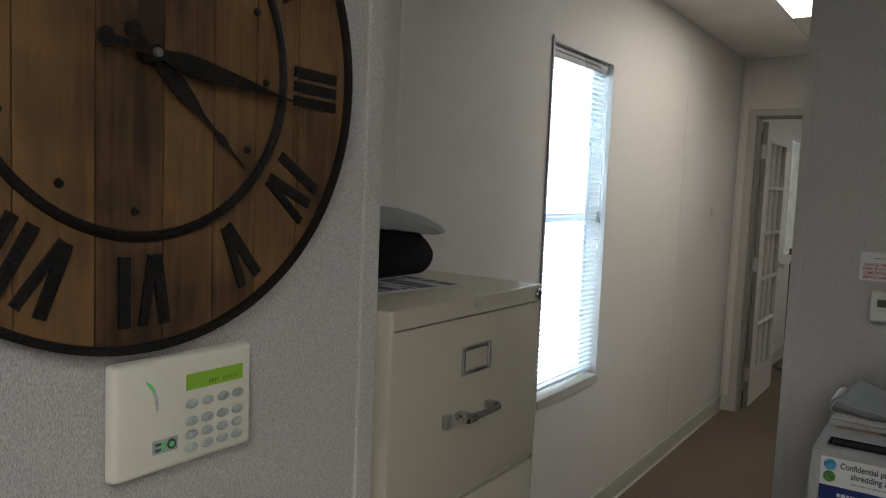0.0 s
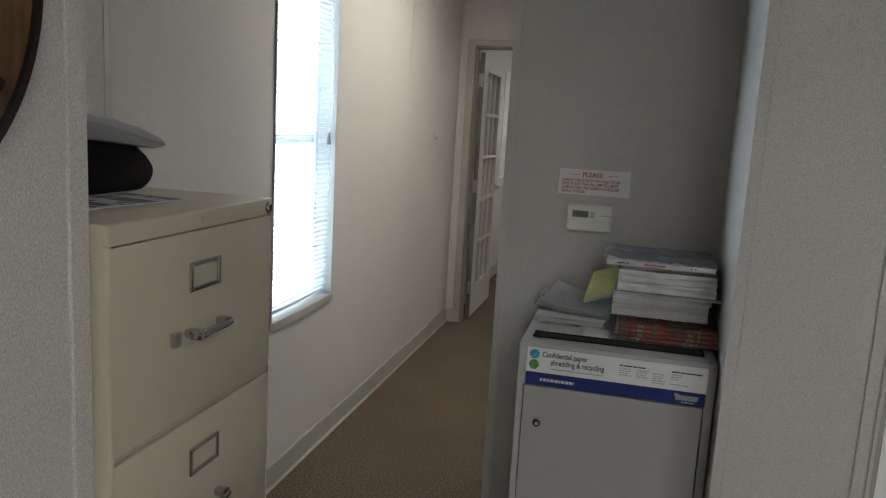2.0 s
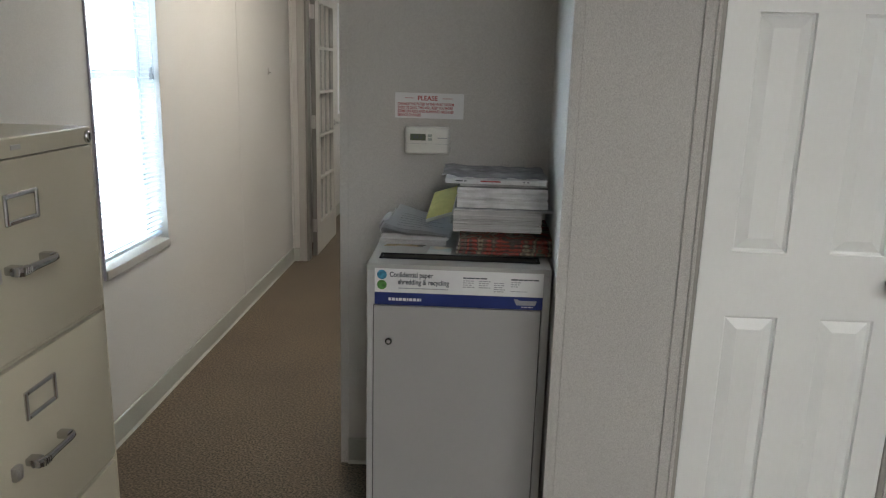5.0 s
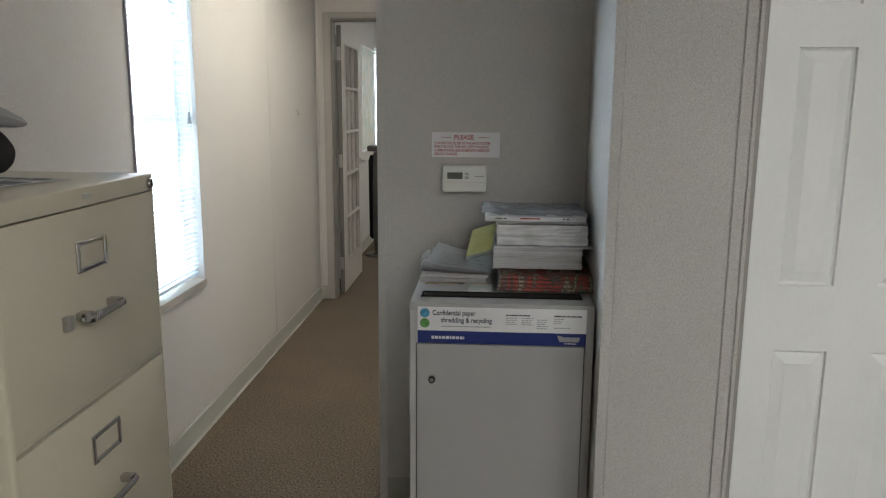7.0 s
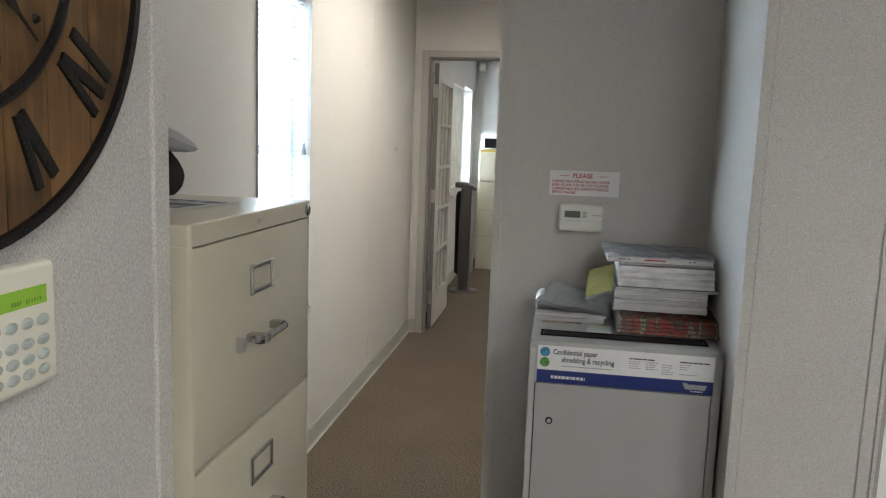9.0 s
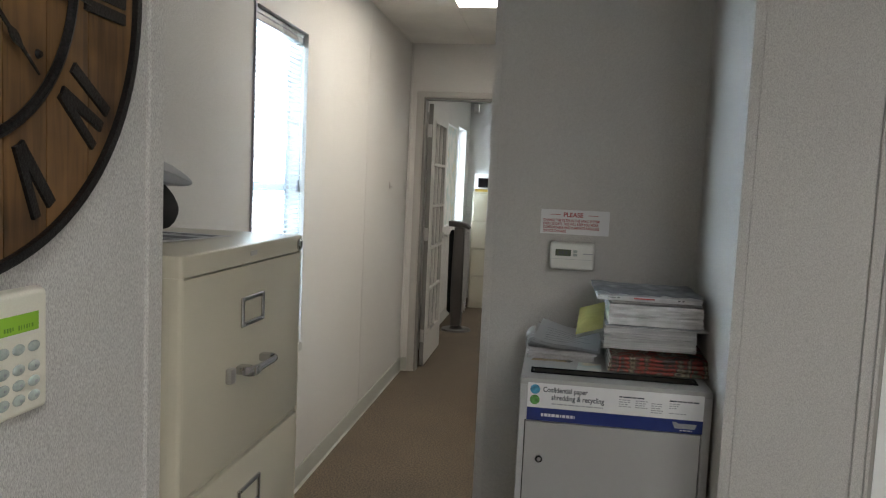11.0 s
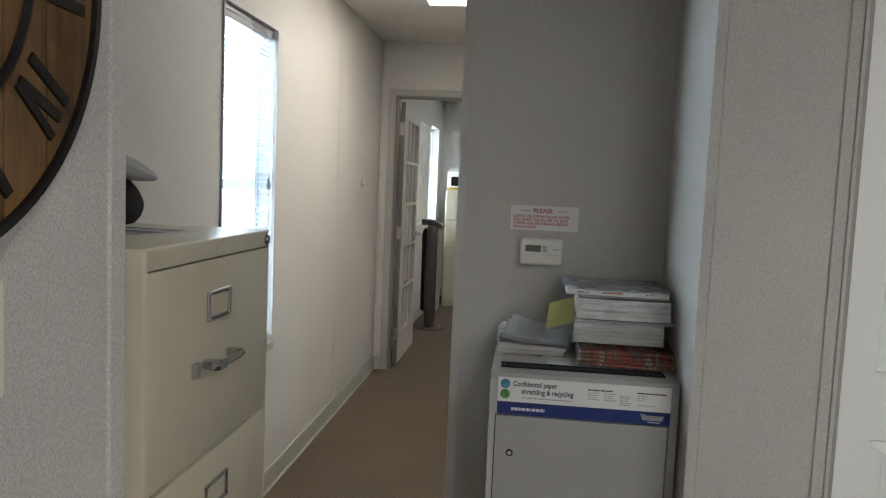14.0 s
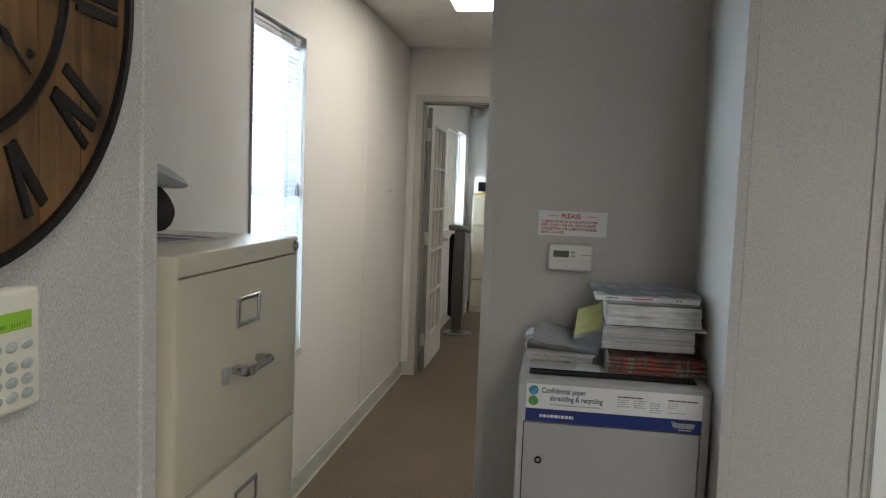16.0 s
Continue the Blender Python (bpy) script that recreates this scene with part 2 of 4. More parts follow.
def box(x0, x1, y0, y1, z0, z1, bevel=0.0, bm=None, seg=1):
    b = bmesh.new()
    bmesh.ops.create_cube(b, size=1)
    for v in b.verts:
        v.co = ((x0 + x1) / 2 + v.co.x * (x1 - x0), (y0 + y1) / 2 + v.co.y * (y1 - y0), (z0 + z1) / 2 + v.co.z * (z1 - z0))
    if bevel:
        bmesh.ops.bevel(b, geom=b.edges[:], offset=bevel, segments=seg, affect="EDGES", profile=0.5)
    if bm is None:
        return b
    return join(bm, b)


def join(bm, b):
    me = bpy.data.meshes.new("joined")
    b.to_mesh(me)
    b.free()
    bm.from_mesh(me)
    bpy.data.meshes.remove(me)
    return bm


def prism(outline, axis, a, b, bevel=0.0, bm=None):
    """An outline in the plane square to axis, drawn out from a to b."""
    g = bmesh.new()
    put = {"x": lambda p, h: (h, p[0], p[1]), "y": lambda p, h: (p[0], h, p[1]), "z": lambda p, h: (p[0], p[1], h)}[axis]
    lo = [g.verts.new(put(p, a)) for p in outline]
    hi = [g.verts.new(put(p, b)) for p in outline]
    g.faces.new(lo)
    g.faces.new(list(reversed(hi)))
    for i in range(len(lo)):
        j = (i + 1) % len(lo)
        g.faces.new((lo[i], hi[i], hi[j], lo[j]))
    bmesh.ops.recalc_face_normals(g, faces=g.faces)
    if bevel:
        bmesh.ops.bevel(g, geom=g.edges[:], offset=bevel, segments=2, affect="EDGES", profile=0.5)
    return g if bm is None else join(bm, g)


def rod(p, q, r, n=12, bm=None, r2=None):
    p, q = Vector(p), Vector(q)
    g = bmesh.new()
    bmesh.ops.create_cone(g, cap_ends=True, segments=n, radius1=r, radius2=r if r2 is None else r2, depth=(q - p).length)
    m = Matrix.Translation((p + q) / 2) @ (q - p).to_track_quat("Z", "Y").to_matrix().to_4x4()
    bmesh.ops.transform(g, matrix=m, verts=g.verts)
    return g if bm is None else join(bm, g)


def tube_ring(centre, radius, r, axis="x", n=72, k=8, squash=1.0):
    g = bmesh.new()
    rings = []
    for i in range(n):
        a = 2 * math.pi * i / n
        ring = []
        for j in range(k):
            b = 2 * math.pi * j / k
            rr = radius + r * math.cos(b)
            h = r * squash * math.sin(b)
            ring.append(g.verts.new((centre[0] + h, centre[1] + rr * math.sin(a), centre[2] + rr * math.cos(a))))
        rings.append(ring)
    for i in range(n):
        for j in range(k):
            g.faces.new((rings[i][j], rings[(i + 1) % n][j], rings[(i + 1) % n][(j + 1) % k], rings[i][(j + 1) % k]))
    return g


def turned(bm, m):
    bmesh.ops.transform(bm, matrix=m, verts=bm.verts)
    return bm


def lettering(text, size, at, facing, material, parent, name="lettering", thick=0.0004, squeeze=1.0):
    """Writing as a thin mesh; facing 'y' reads from the south."""
    cu = bpy.data.curves.new("writing", "FONT")
    cu.body, cu.size, cu.extrude, cu.offset = text, size, thick, size * 0.022
    tmp = new("writing", cu)
    me = bpy.data.meshes.new_from_object(tmp.evaluated_get(bpy.context.evaluated_depsgraph_get()))
    bpy.data.objects.remove(tmp)
    bpy.data.curves.remove(cu)
    g = bmesh.new()
    g.from_mesh(me)
    bpy.data.meshes.remove(me)
    turned(g, Matrix.Translation(at) @ pose(0, 0, 0, 90, 0, 0) @ Matrix.Diagonal((squeeze, 1, 1, 1)))
    return part(name, g, material, parent)


def structure(name, bm, material, label, category, bevel=False):
    return tagged(part(name, bm, material), label, category, kind="structure")


# ---- setting ----
XW, XC, TY, CEIL = -1.142, -0.537, 2.5, 2.482
NY, DY = 1.843, 5.495
WIN = (2.555, 3.153, 0.695, 2.080)
FWIN = (8.36, 9.08, 0.98, 2.10)

floor = structure("floor", box(-1.4, 2.8, -3.0, 9.6, -0.12, 0.0), M_CARPET, "brown low-pile carpet floor with faint wear", "floor")

g = bmesh.new()
yy = [-3.0, WIN[0], WIN[1], FWIN[0], FWIN[1], 9.6]
for i in range(5):
    if i == 1 or i == 3:
        w = WIN if i == 1 else FWIN
        box(XW - 0.14, XW, yy[i], yy[i + 1], 0, w[2] - 0.036, bm=g)
        box(XW - 0.14, XW, yy[i], yy[i + 1], w[3], 2.6, bm=g)
    else:
        box(XW - 0.14, XW, yy[i], yy[i + 1], 0, 2.6, bm=g)
wall_west = structure("wall_west", g, M_WALL, "pale grey vinyl-covered wall with windows", "wall")
wall_clock = structure("wall_clock_side", box(XC - 0.11, XC, -3.0, 0.810, 0, 2.6, 0.003), M_WALL, "pale grey woven vinyl wall carrying the clock", "wall")
structure("wall_alcove", box(XW, XC - 0.11, 0.66, 0.76, 0, 2.6), M_WALL, "pale grey wall closing the cabinet alcove", "wall")
g = box(-0.25, 0.62, TY, TY + 0.1, 0, 2.6)
wall_niche = structure("wall_niche", g, M_WALL, "grey vinyl wall above the shredding bin", "wall")
structure("wall_closet", prism([(-0.25, TY + 0.1), (-0.15, TY + 0.1), (-0.15, 2.95), (1.0, 2.95), (1.0, 3.05), (-0.25, 3.05)], "z", 0, 2.6), M_WALL, "grey closet wall along the hall", "wall")
pier = prism([(0.437, NY), (0.785, NY), (0.785, NY + 0.1), (0.56, NY + 0.1), (0.57, TY), (0.459, TY)], "z", 0, 2.6)
structure("wall_pier", pier, M_WALL, "pale woven vinyl wall between niche and closet door", "wall")
g = box(0.785, 1.37, NY, NY + 0.1, 2.06, 2.6)
box(1.37, 2.7, NY, NY + 0.1, 0, 2.6, bm=g)
structure("wall_door", g, M_WALL, "pale vinyl wall round the closet door", "wall")
structure("wall_closet_back", box(0.62, 2.7, TY, TY + 0.1, 0, 2.6), M_WALL, "plain wall behind the closet", "wall")
structure("wall_east", box(2.6, 2.7, -3.0, NY, 0, 2.6), M_WALL, "plain vinyl wall", "wall")
structure("wall_south", box(-1.2, 2.7, -2.6, -2.5, 0, 2.6), M_WALL, "plain vinyl wall", "wall")
g = box(XW, -1.035, DY, DY + 0.11, 0, 2.6)
box(-1.035, -0.25, DY, DY + 0.11, 2.087, 2.6, bm=g)
box(-0.25, 1.0, DY, DY + 0.11, 0, 2.6, bm=g)
structure("wall_hall_end", g, M_WALL, "pale vinyl wall at the end of the hall with a doorway", "wall")
structure("wall_hall_east", box(0.9, 1.0, 3.05, DY, 0, 2.6), M_WALL, "plain vinyl wall", "wall")
structure("wall_far_east", box(2.0, 2.1, DY + 0.11, 9.5, 0, 2.6), M_WALL, "plain vinyl wall", "wall")
structure("wall_far_south", box(1.0, 2.1, DY, DY + 0.11, 0, 2.6), M_WALL, "plain vinyl wall", "wall")
structure("wall_far_north", box(XW, 2.1, 9.42, 9.52, 0, 2.6), M_WALL, "pale grey wall of the far office", "wall")

# ceiling panels with recessed joints
g = box(-1.3, 2.7, -3.0, 9.6, CEIL + 0.014, CEIL + 0.1)
for i in range(-2, 6):
    for j in range(-4, 9):
        x0, y0 = -0.655 + 0.61 * i, 3.085 + 1.22 * j - 1.22 * 3
        x1, y1 = min(x0 + 0.607, 2.7), min(y0 + 1.217, 9.6)
        x0, y0 = max(x0, -1.3), max(y0, -3.0)
        if x1 - x0 > 0.05 and y1 - y0 > 0.05:
            box(x0, x1, y0, y1, CEIL, CEIL + 0.013, bm=g)
structure("ceiling", g, M_CEIL, "off-white ceiling panels with narrow joints", "ceiling")


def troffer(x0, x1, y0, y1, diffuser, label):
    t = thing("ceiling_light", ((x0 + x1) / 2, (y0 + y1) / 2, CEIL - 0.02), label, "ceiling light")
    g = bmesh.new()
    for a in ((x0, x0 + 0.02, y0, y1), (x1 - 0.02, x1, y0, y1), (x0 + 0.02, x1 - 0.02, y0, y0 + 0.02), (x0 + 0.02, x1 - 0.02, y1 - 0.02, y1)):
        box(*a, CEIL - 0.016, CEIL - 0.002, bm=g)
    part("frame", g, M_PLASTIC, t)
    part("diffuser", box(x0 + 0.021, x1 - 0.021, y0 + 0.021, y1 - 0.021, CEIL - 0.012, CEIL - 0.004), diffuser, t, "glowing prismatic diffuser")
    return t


troffer(-0.655, -0.045, 3.085, 4.305, M_LAMP_HALL, "lit warm fluorescent ceiling light over the hall")
# next two: unseen fill panels, added overhead to brighten the front room
troffer(1.785, 2.395, -1.795, -0.575, M_FILL_ROOM, "added unseen ceiling light filling the front room")
troffer(0.565, 1.175, -1.795, -0.575, M_FILL_ROOM, "added unseen ceiling light at the back of the front room")
# out-of-sight panel added to light the far cabinet and door
troffer(-0.045, 0.565, 6.745, 7.965, M_FILL_FAR, "added unseen ceiling light filling the far office")


def baseboard(name, x0, x1, y0, y1, out):
    """Rubber cove base with a rounded top and a toe; out is the way it faces."""
    t = 0.006
    prof = [(0, 0), (0.014, 0), (0.007, 0.012), (t, 0.095), (0.003, 0.102), (0, 0.102)]
    if out == "x+":
        g = prism([(x0 + a, b) for a, b in prof], "y", y0, y1)
    elif out == "y-":
        g = prism([(y0 - a, b) for a, b in prof], "x", x0, x1)
    else:
        g = prism([(x0 - a, b) for a, b in prof], "y", y0, y1)
    return structure(name, g, M_BASE, "grey-green rubber baseboard", "baseboard")


baseboard("baseboard_west", XW, 0, 0.78, DY - 0.002, "x+")
baseboard("baseboard_far", XW, 0, DY + 0.112, 9.41, "x+")
baseboard("baseboard_niche", -0.228, 0.455, TY, 0, "y-")
baseboard("baseboard_hall_end", XW + 0.008, -1.09, DY, 0, "y-")
baseboard("baseboard_clock", XC, 0, -2.5, 0.776, "x+")
baseboard("baseboard_pier", 0.442, 0.741, NY, 0, "y-")
baseboard("baseboard_far_north", XW + 0.01, 2.0, 9.42, 0, "y-")

# vertical battens and corner strips
g = box(XC - 0.004, XC + 0.005, 0.777, 0.814, 0, CEIL - 0.003, 0.002)
structure("trim_clock_end", g, M_WALL, "vinyl-wrapped end strip of the clock wall", "trim")
structure("trim_clock_cap", box(XC - 0.114, XC - 0.004, 0.8105, 0.8145, 0, CEIL - 0.003), M_WALL, "vinyl end cap of the clock wall", "trim")
g = prism([(-0.256, TY - 0.005), (-0.228, TY - 0.005), (-0.228, TY - 0.0005), (-0.2505, TY - 0.0005), (-0.2505, TY + 0.03), (-0.256, TY + 0.03)], "z", 0, CEIL - 0.003)
structure("trim_corner", g, M_WALL, "pale corner strip at the hall opening", "trim")
g = prism([(0.431, NY - 0.004), (0.456, NY - 0.004), (0.456, NY - 0.0005), (0.4365, NY - 0.0005), (0.4365, NY + 0.022), (0.431, NY + 0.022)], "z", 0, CEIL - 0.003)
structure("trim_pier", g, M_WALL, "vinyl corner strip of the niche", "trim")
structure("trim_panel_edge", box(0.458, 0.7410, NY - 0.0025, NY - 0.0003, 0.103, CEIL - 0.003, 0.001), M_WALL, "vinyl wall panel beside the closet door", "trim")
structure("trim_batten", box(0.7435, 0.7725, NY - 0.006, NY - 0.0005, 0, CEIL - 0.003, 0.002), M_WALL, "vinyl batten beside the closet door", "trim")
structure("trim_batten_edge", box(0.7755, 0.786, NY - 0.006, NY - 0.0005, 0, CEIL - 0.003, 0.0015), M_WALL, "vinyl edge strip beside the closet door", "trim")
for y in (1.62, 4.25):
    structure("trim_seam", box(XW + 0.0003, XW + 0.0012, y, y + 0.022, 0.103, CEIL - 0.003, 0.001), M_TRIM, "thin vinyl seam strip", "trim")
nail = thing("wall_hook", (XW, 4.90, 1.42), "small pale adhesive hook on the hall wall", "hook")
part("plate", box(XW + 0.0005, XW + 0.006, 4.888, 4.912, 1.395, 1.445, 0.002), M_WALL, nail)
part("peg", rod((XW + 0.0062, 4.90, 1.41), (XW + 0.020, 4.90, 1.414), 0.004, 10), M_WALL, nail, "", True)
structure("trim_hall_corner", box(XW + 0.0005, XW + 0.016, DY - 0.016, DY - 0.0005, 0.103, CEIL - 0.003, 0.003), M_TRIM, "corner bead", "trim")

# ---- windows ----


def window(name, w, label, rail):
    y0, y1, z0, z1 = w
    t = tagged(new(name), label, "window", kind="structure")
    t.location = (XW, (y0 + y1) / 2, z0)
    g = bmesh.new()
    for a in ((y0, y0 + 0.03, z0, z1), (y1 - 0.03, y1, z0, z1), (y0 + 0.03, y1 - 0.03, z0, z0 + 0.035), (y0 + 0.03, y1 - 0.03, z1 - 0.03, z1)):
        box(XW - 0.12, XW - 0.085, *a, bm=g)
    part("window_frame", g, M_VINYLFRAME, t)
    part("meeting_rail", box(XW - 0.115, XW - 0.09, y0 + 0.03, y1 - 0.03, rail - 0.02, rail + 0.02, 0.003), M_VINYLFRAME, t)
    for a, b in ((z0 + 0.035, rail - 0.02), (rail + 0.02, z1 - 0.03)):
        p = part("pane", box(XW - 0.105, XW - 0.101, y0 + 0.03, y1 - 0.03, a, b), M_GLASS, t)
        p.visible_shadow = False
    g = box(XW - 0.085, XW + 0.011, y0 + 0.001, y1 - 0.002, z0 - 0.034, z0 + 0.003, 0.004, seg=2)
    part("window_sill", g, M_CASING, t, "painted sill with a rounded nose")
    return t


window_1 = window("window_1", WIN, "tall narrow hall window with lowered white blinds", 1.405)
window_2 = window("window_2", FWIN, "bright window of the far office", 1.55)
g = box(XW + 0.0006, XW + 0.008, WIN[0] - 0.013, WIN[0] - 0.001, WIN[2] - 0.03, WIN[3] + 0.02, 0.002)
structure("trim_window", g, M_WINFRAME, "narrow purplish grey trim at the window edge", "trim")


def blind(w, label, pitch):
    y0, y1, z0, z1 = w
    t = thing("window_blind", (XW - 0.04, (y0 + y1) / 2, z1), label, "blind")
    g = prism([(XW - 0.068, z1 - 0.004), (XW - 0.022, z1 - 0.004), (XW - 0.019, z1 - 0.008), (XW - 0.019, z1 - 0.020), (XW - 0.023, z1 - 0.024), (XW - 0.023, z1 - 0.042), (XW - 0.028, z1 - 0.046), (XW - 0.068, z1 - 0.046)], "y", y0 + 0.006, y1 - 0.018)
    head = part("headrail", g, M_HEADRAIL, t, "grey metal headrail")
    part("end_cap", box(XW - 0.070, XW - 0.017, y1 - 0.0178, y1 - 0.008, z1 - 0.048, z1 - 0.003, 0.004), M_GLASS, head, "clear plastic end cap")
    part("tilt_wand", rod((XW - 0.014, y1 - 0.035, z1 - 0.05), (XW - 0.012, y1 - 0.032, z0 + 0.45), 0.0035, 8), M_GLASS, t, "clear plastic tilt wand", True)
    zb = z0 + 0.05
    part("bottom_rail", box(XW - 0.048, XW - 0.022, y0 + 0.008, y1 - 0.008, zb - 0.03, zb - 0.015, 0.003), M_SLAT, t)
    g = prism([(XW - 0.048, 0.003), (XW - 0.035, 0.0045), (XW - 0.022, 0.003), (XW - 0.022, 0.0024), (XW - 0.035, 0.0039), (XW - 0.048, 0.0024)], "y", y0 + 0.004, y1 - 0.003)
    first = part("slat", g, M_SLAT, t)
    z = zb
    k = 0
    while z < z1 - 0.06:
        ob = first if k == 0 else new("slat", first.data)
        ob.parent = t
        ob.location = (0, 0, z)
        k += 1
        z += pitch
    part("cord_tassel", rod((XW - 0.020, y1 - 0.034, 1.385), (XW - 0.020, y1 - 0.034, 1.435), 0.010, 12, r2=0.004), M_GREYPLASTIC, t, "small grey cord tassel", True)
    part("pull_cord", rod((XW - 0.020, y1 - 0.034, 1.4355), (XW - 0.020, y1 - 0.034, z1 - 0.05), 0.0012, 6), M_SLAT, t)
    for y in (y0 + 0.10, y1 - 0.10):
        part("cord", rod((XW - 0.035, y, zb - 0.02), (XW - 0.035, y, z1 - 0.04), 0.0008, 6), M_SLAT, t)
    return t


blind(WIN, "white aluminium mini-blind lowered in the hall window", 0.0215)
for w, nm in ((WIN, "backdrop_hall"), (FWIN, "backdrop_far")):
    structure(nm, box(XW - 1.02, XW - 1.0, w[0] - 2.2, w[1] + 2.2, -0.5, 4.0), M_OUTSIDE, "bright overexposed outdoors", "backdrop")

# ---- end doorway and French door ----
g = bmesh.new()
box(-1.088, -1.035, DY - 0.012, DY - 0.0005, 0, 2.13, 0.003, bm=g)
box(-1.035, -0.20, DY - 0.012, DY - 0.0005, 2.087, 2.13, 0.003, bm=g)
structure("trim_doorway", g, M_CASING, "painted casing round the hall doorway", "trim")
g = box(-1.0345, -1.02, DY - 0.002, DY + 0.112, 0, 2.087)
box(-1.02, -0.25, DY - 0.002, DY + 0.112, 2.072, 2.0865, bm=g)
structure("trim_jamb", g, M_JAMB, "dark grey door jamb", "trim")

FX0, FX1, FY0, FY1, FZ = -1.018, -0.983, 5.640, 6.45, 2.055
fd = thing("french_door", (FX0, FY0, 0.012), "open cream French door with small glass panes", "door")
g = bmesh.new()
rows_z = [0.27 + 0.332 * i for i in range(6)]
box(FX0, FX1, FY0, FY0 + 0.12, 0.012, FZ, bm=g)
box(FX0, FX1, FY1 - 0.12, FY1, 0.012, FZ, bm=g)
box(FX0, FX1, FY0 + 0.12, FY1 - 0.12, 0.012, 0.25, bm=g)
box(FX0, FX1, FY0 + 0.12, FY1 - 0.12, 1.93, FZ, bm=g)
part("door_leaf", g, M_FDOOR, fd)
part("stile_edge", box(FX0 + 0.001, FX1 - 0.001, FY0 - 0.0025, FY0 - 0.0003, 0.013, FZ - 0.001), M_JAMB, fd, "dark grey strip over the edge of the stile")
for z in rows_z[1:5]:
    part("muntin", box(FX0 + 0.004, FX1 + 0.005, FY0 + 0.12, FY1 - 0.12, z - 0.011, z + 0.011, 0.003), M_FDOOR, fd)
COLS = [FY0 + 0.12 + (FY1 - FY0 - 0.24) * i / 3 for i in range(4)]
for c in COLS[1:3]:
    part("muntin", box(FX0 + 0.004, FX1 + 0.002, c - 0.010, c + 0.010, 0.25, 1.93, 0.003), M_FDOOR, fd)
g = bmesh.new()
for a in ((FY0 + 0.112, FY0 + 0.128, 0.242, 1.938), (FY1 - 0.128, FY1 - 0.112, 0.242, 1.938), (FY0 + 0.128, FY1 - 0.128, 0.242, 0.258), (FY0 + 0.128, FY1 - 0.128, 1.922, 1.938)):
    box(FX1 - 0.002, FX1 + 0.006, *a, 0.002, bm=g)
part("glazing_bead", g, M_FDOOR, fd)
zs = [0.25] + rows_z[1:5] + [1.93]
for i in range(5):
    for a, b in zip(COLS, COLS[1:]):
        p = part("pane", box(-1.002, -0.998, a + 0.011, b - 0.011, zs[i] + 0.011, zs[i + 1] - 0.011), M_GLASS, fd)
        p.visible_shadow = False
lever = part("door_handle", rod((FX1 + 0.001, FY1 - 0.06, 1.0), (FX1 + 0.012, FY1 - 0.06, 1.0), 0.028, 20), M_STEEL, fd, "brushed metal lever handle", True)
part("lever", rod((FX1 + 0.012, FY1 - 0.06, 1.0), (FX1 + 0.055, FY1 - 0.06, 1.0), 0.009, 12, rod((FX1 + 0.05, FY1 - 0.055, 1.0), (FX1 + 0.05, FY1 - 0.16, 1.0), 0.009, 12)), M_STEEL, lever, "", True)
for z in (0.25, 1.05, 1.85):
    hg = part("hinge", rod((FX0 - 0.004, FY0 - 0.007, z - 0.05), (FX0 - 0.004, FY0 - 0.007, z + 0.05), 0.007, 10), M_STEEL, fd, "dull steel butt hinge", True)
    part("hinge_leaf", box(FX0 + 0.001, FX0 + 0.030, FY0 - 0.0045, FY0 - 0.0026, z - 0.05, z + 0.05), M_STEEL, hg)
db = thing("door_blind", (FX0 - 0.02, FY0 + 0.4, 1.98), "grey-white closed mini-blind hung on the back of the French door", "blind")
part("headrail", box(FX0 - 0.030, FX0 - 0.003, FY0 + 0.003, FY1 - 0.06, 1.955, 1.99, 0.002), M_DOORSLAT, db)
g = prism([(FX0 - 0.028, -0.006), (FX0 - 0.004, 0.006), (FX0 - 0.0035, 0.0052), (FX0 - 0.0275, -0.0068)], "y", FY0 + 0.003, FY1 - 0.06)
first = part("slat", g, M_DOORSLAT, db)
for k in range(76):
    ob = first if k == 0 else new("slat", first.data)
    ob.parent = db
    ob.location = (0, 0, 1.94 - 0.022 * k)
part("bottom_rail", box(FX0 - 0.026, FX0 - 0.006, FY0 + 0.02, FY1 - 0.06, 0.255, 0.268, 0.002), M_DOORSLAT, db)

# ---- closet door, six raised panels ----
DX0, DX1 = 0.801, 1.352
door = thing("closet_door", (DX0, NY + 0.02, 0.008), "white six-panel hollow-core closet door, closed", "door")
y = NY + 0.008
px = [(0.880, 1.019), (1.130, 1.269)]
pz = [(0.20, 0.842), (1.017, 1.614), (1.715, 1.925)]
g = bmesh.new()
cuts_x = [DX0, *px[0], *px[1], DX1]
cuts_z = [0.008, *pz[0], *pz[1], *pz[2], 2.045]
for i in range(5):
    for j in range(7):
        if i % 2 and j % 2:
            continue
        box(cuts_x[i], cuts_x[i + 1], y, y + 0.034, cuts_z[j], cuts_z[j + 1], bm=g)
bmesh.ops.remove_doubles(g, verts=g.verts, dist=0.0001)
part("leaf", g, M_DOOR, door)
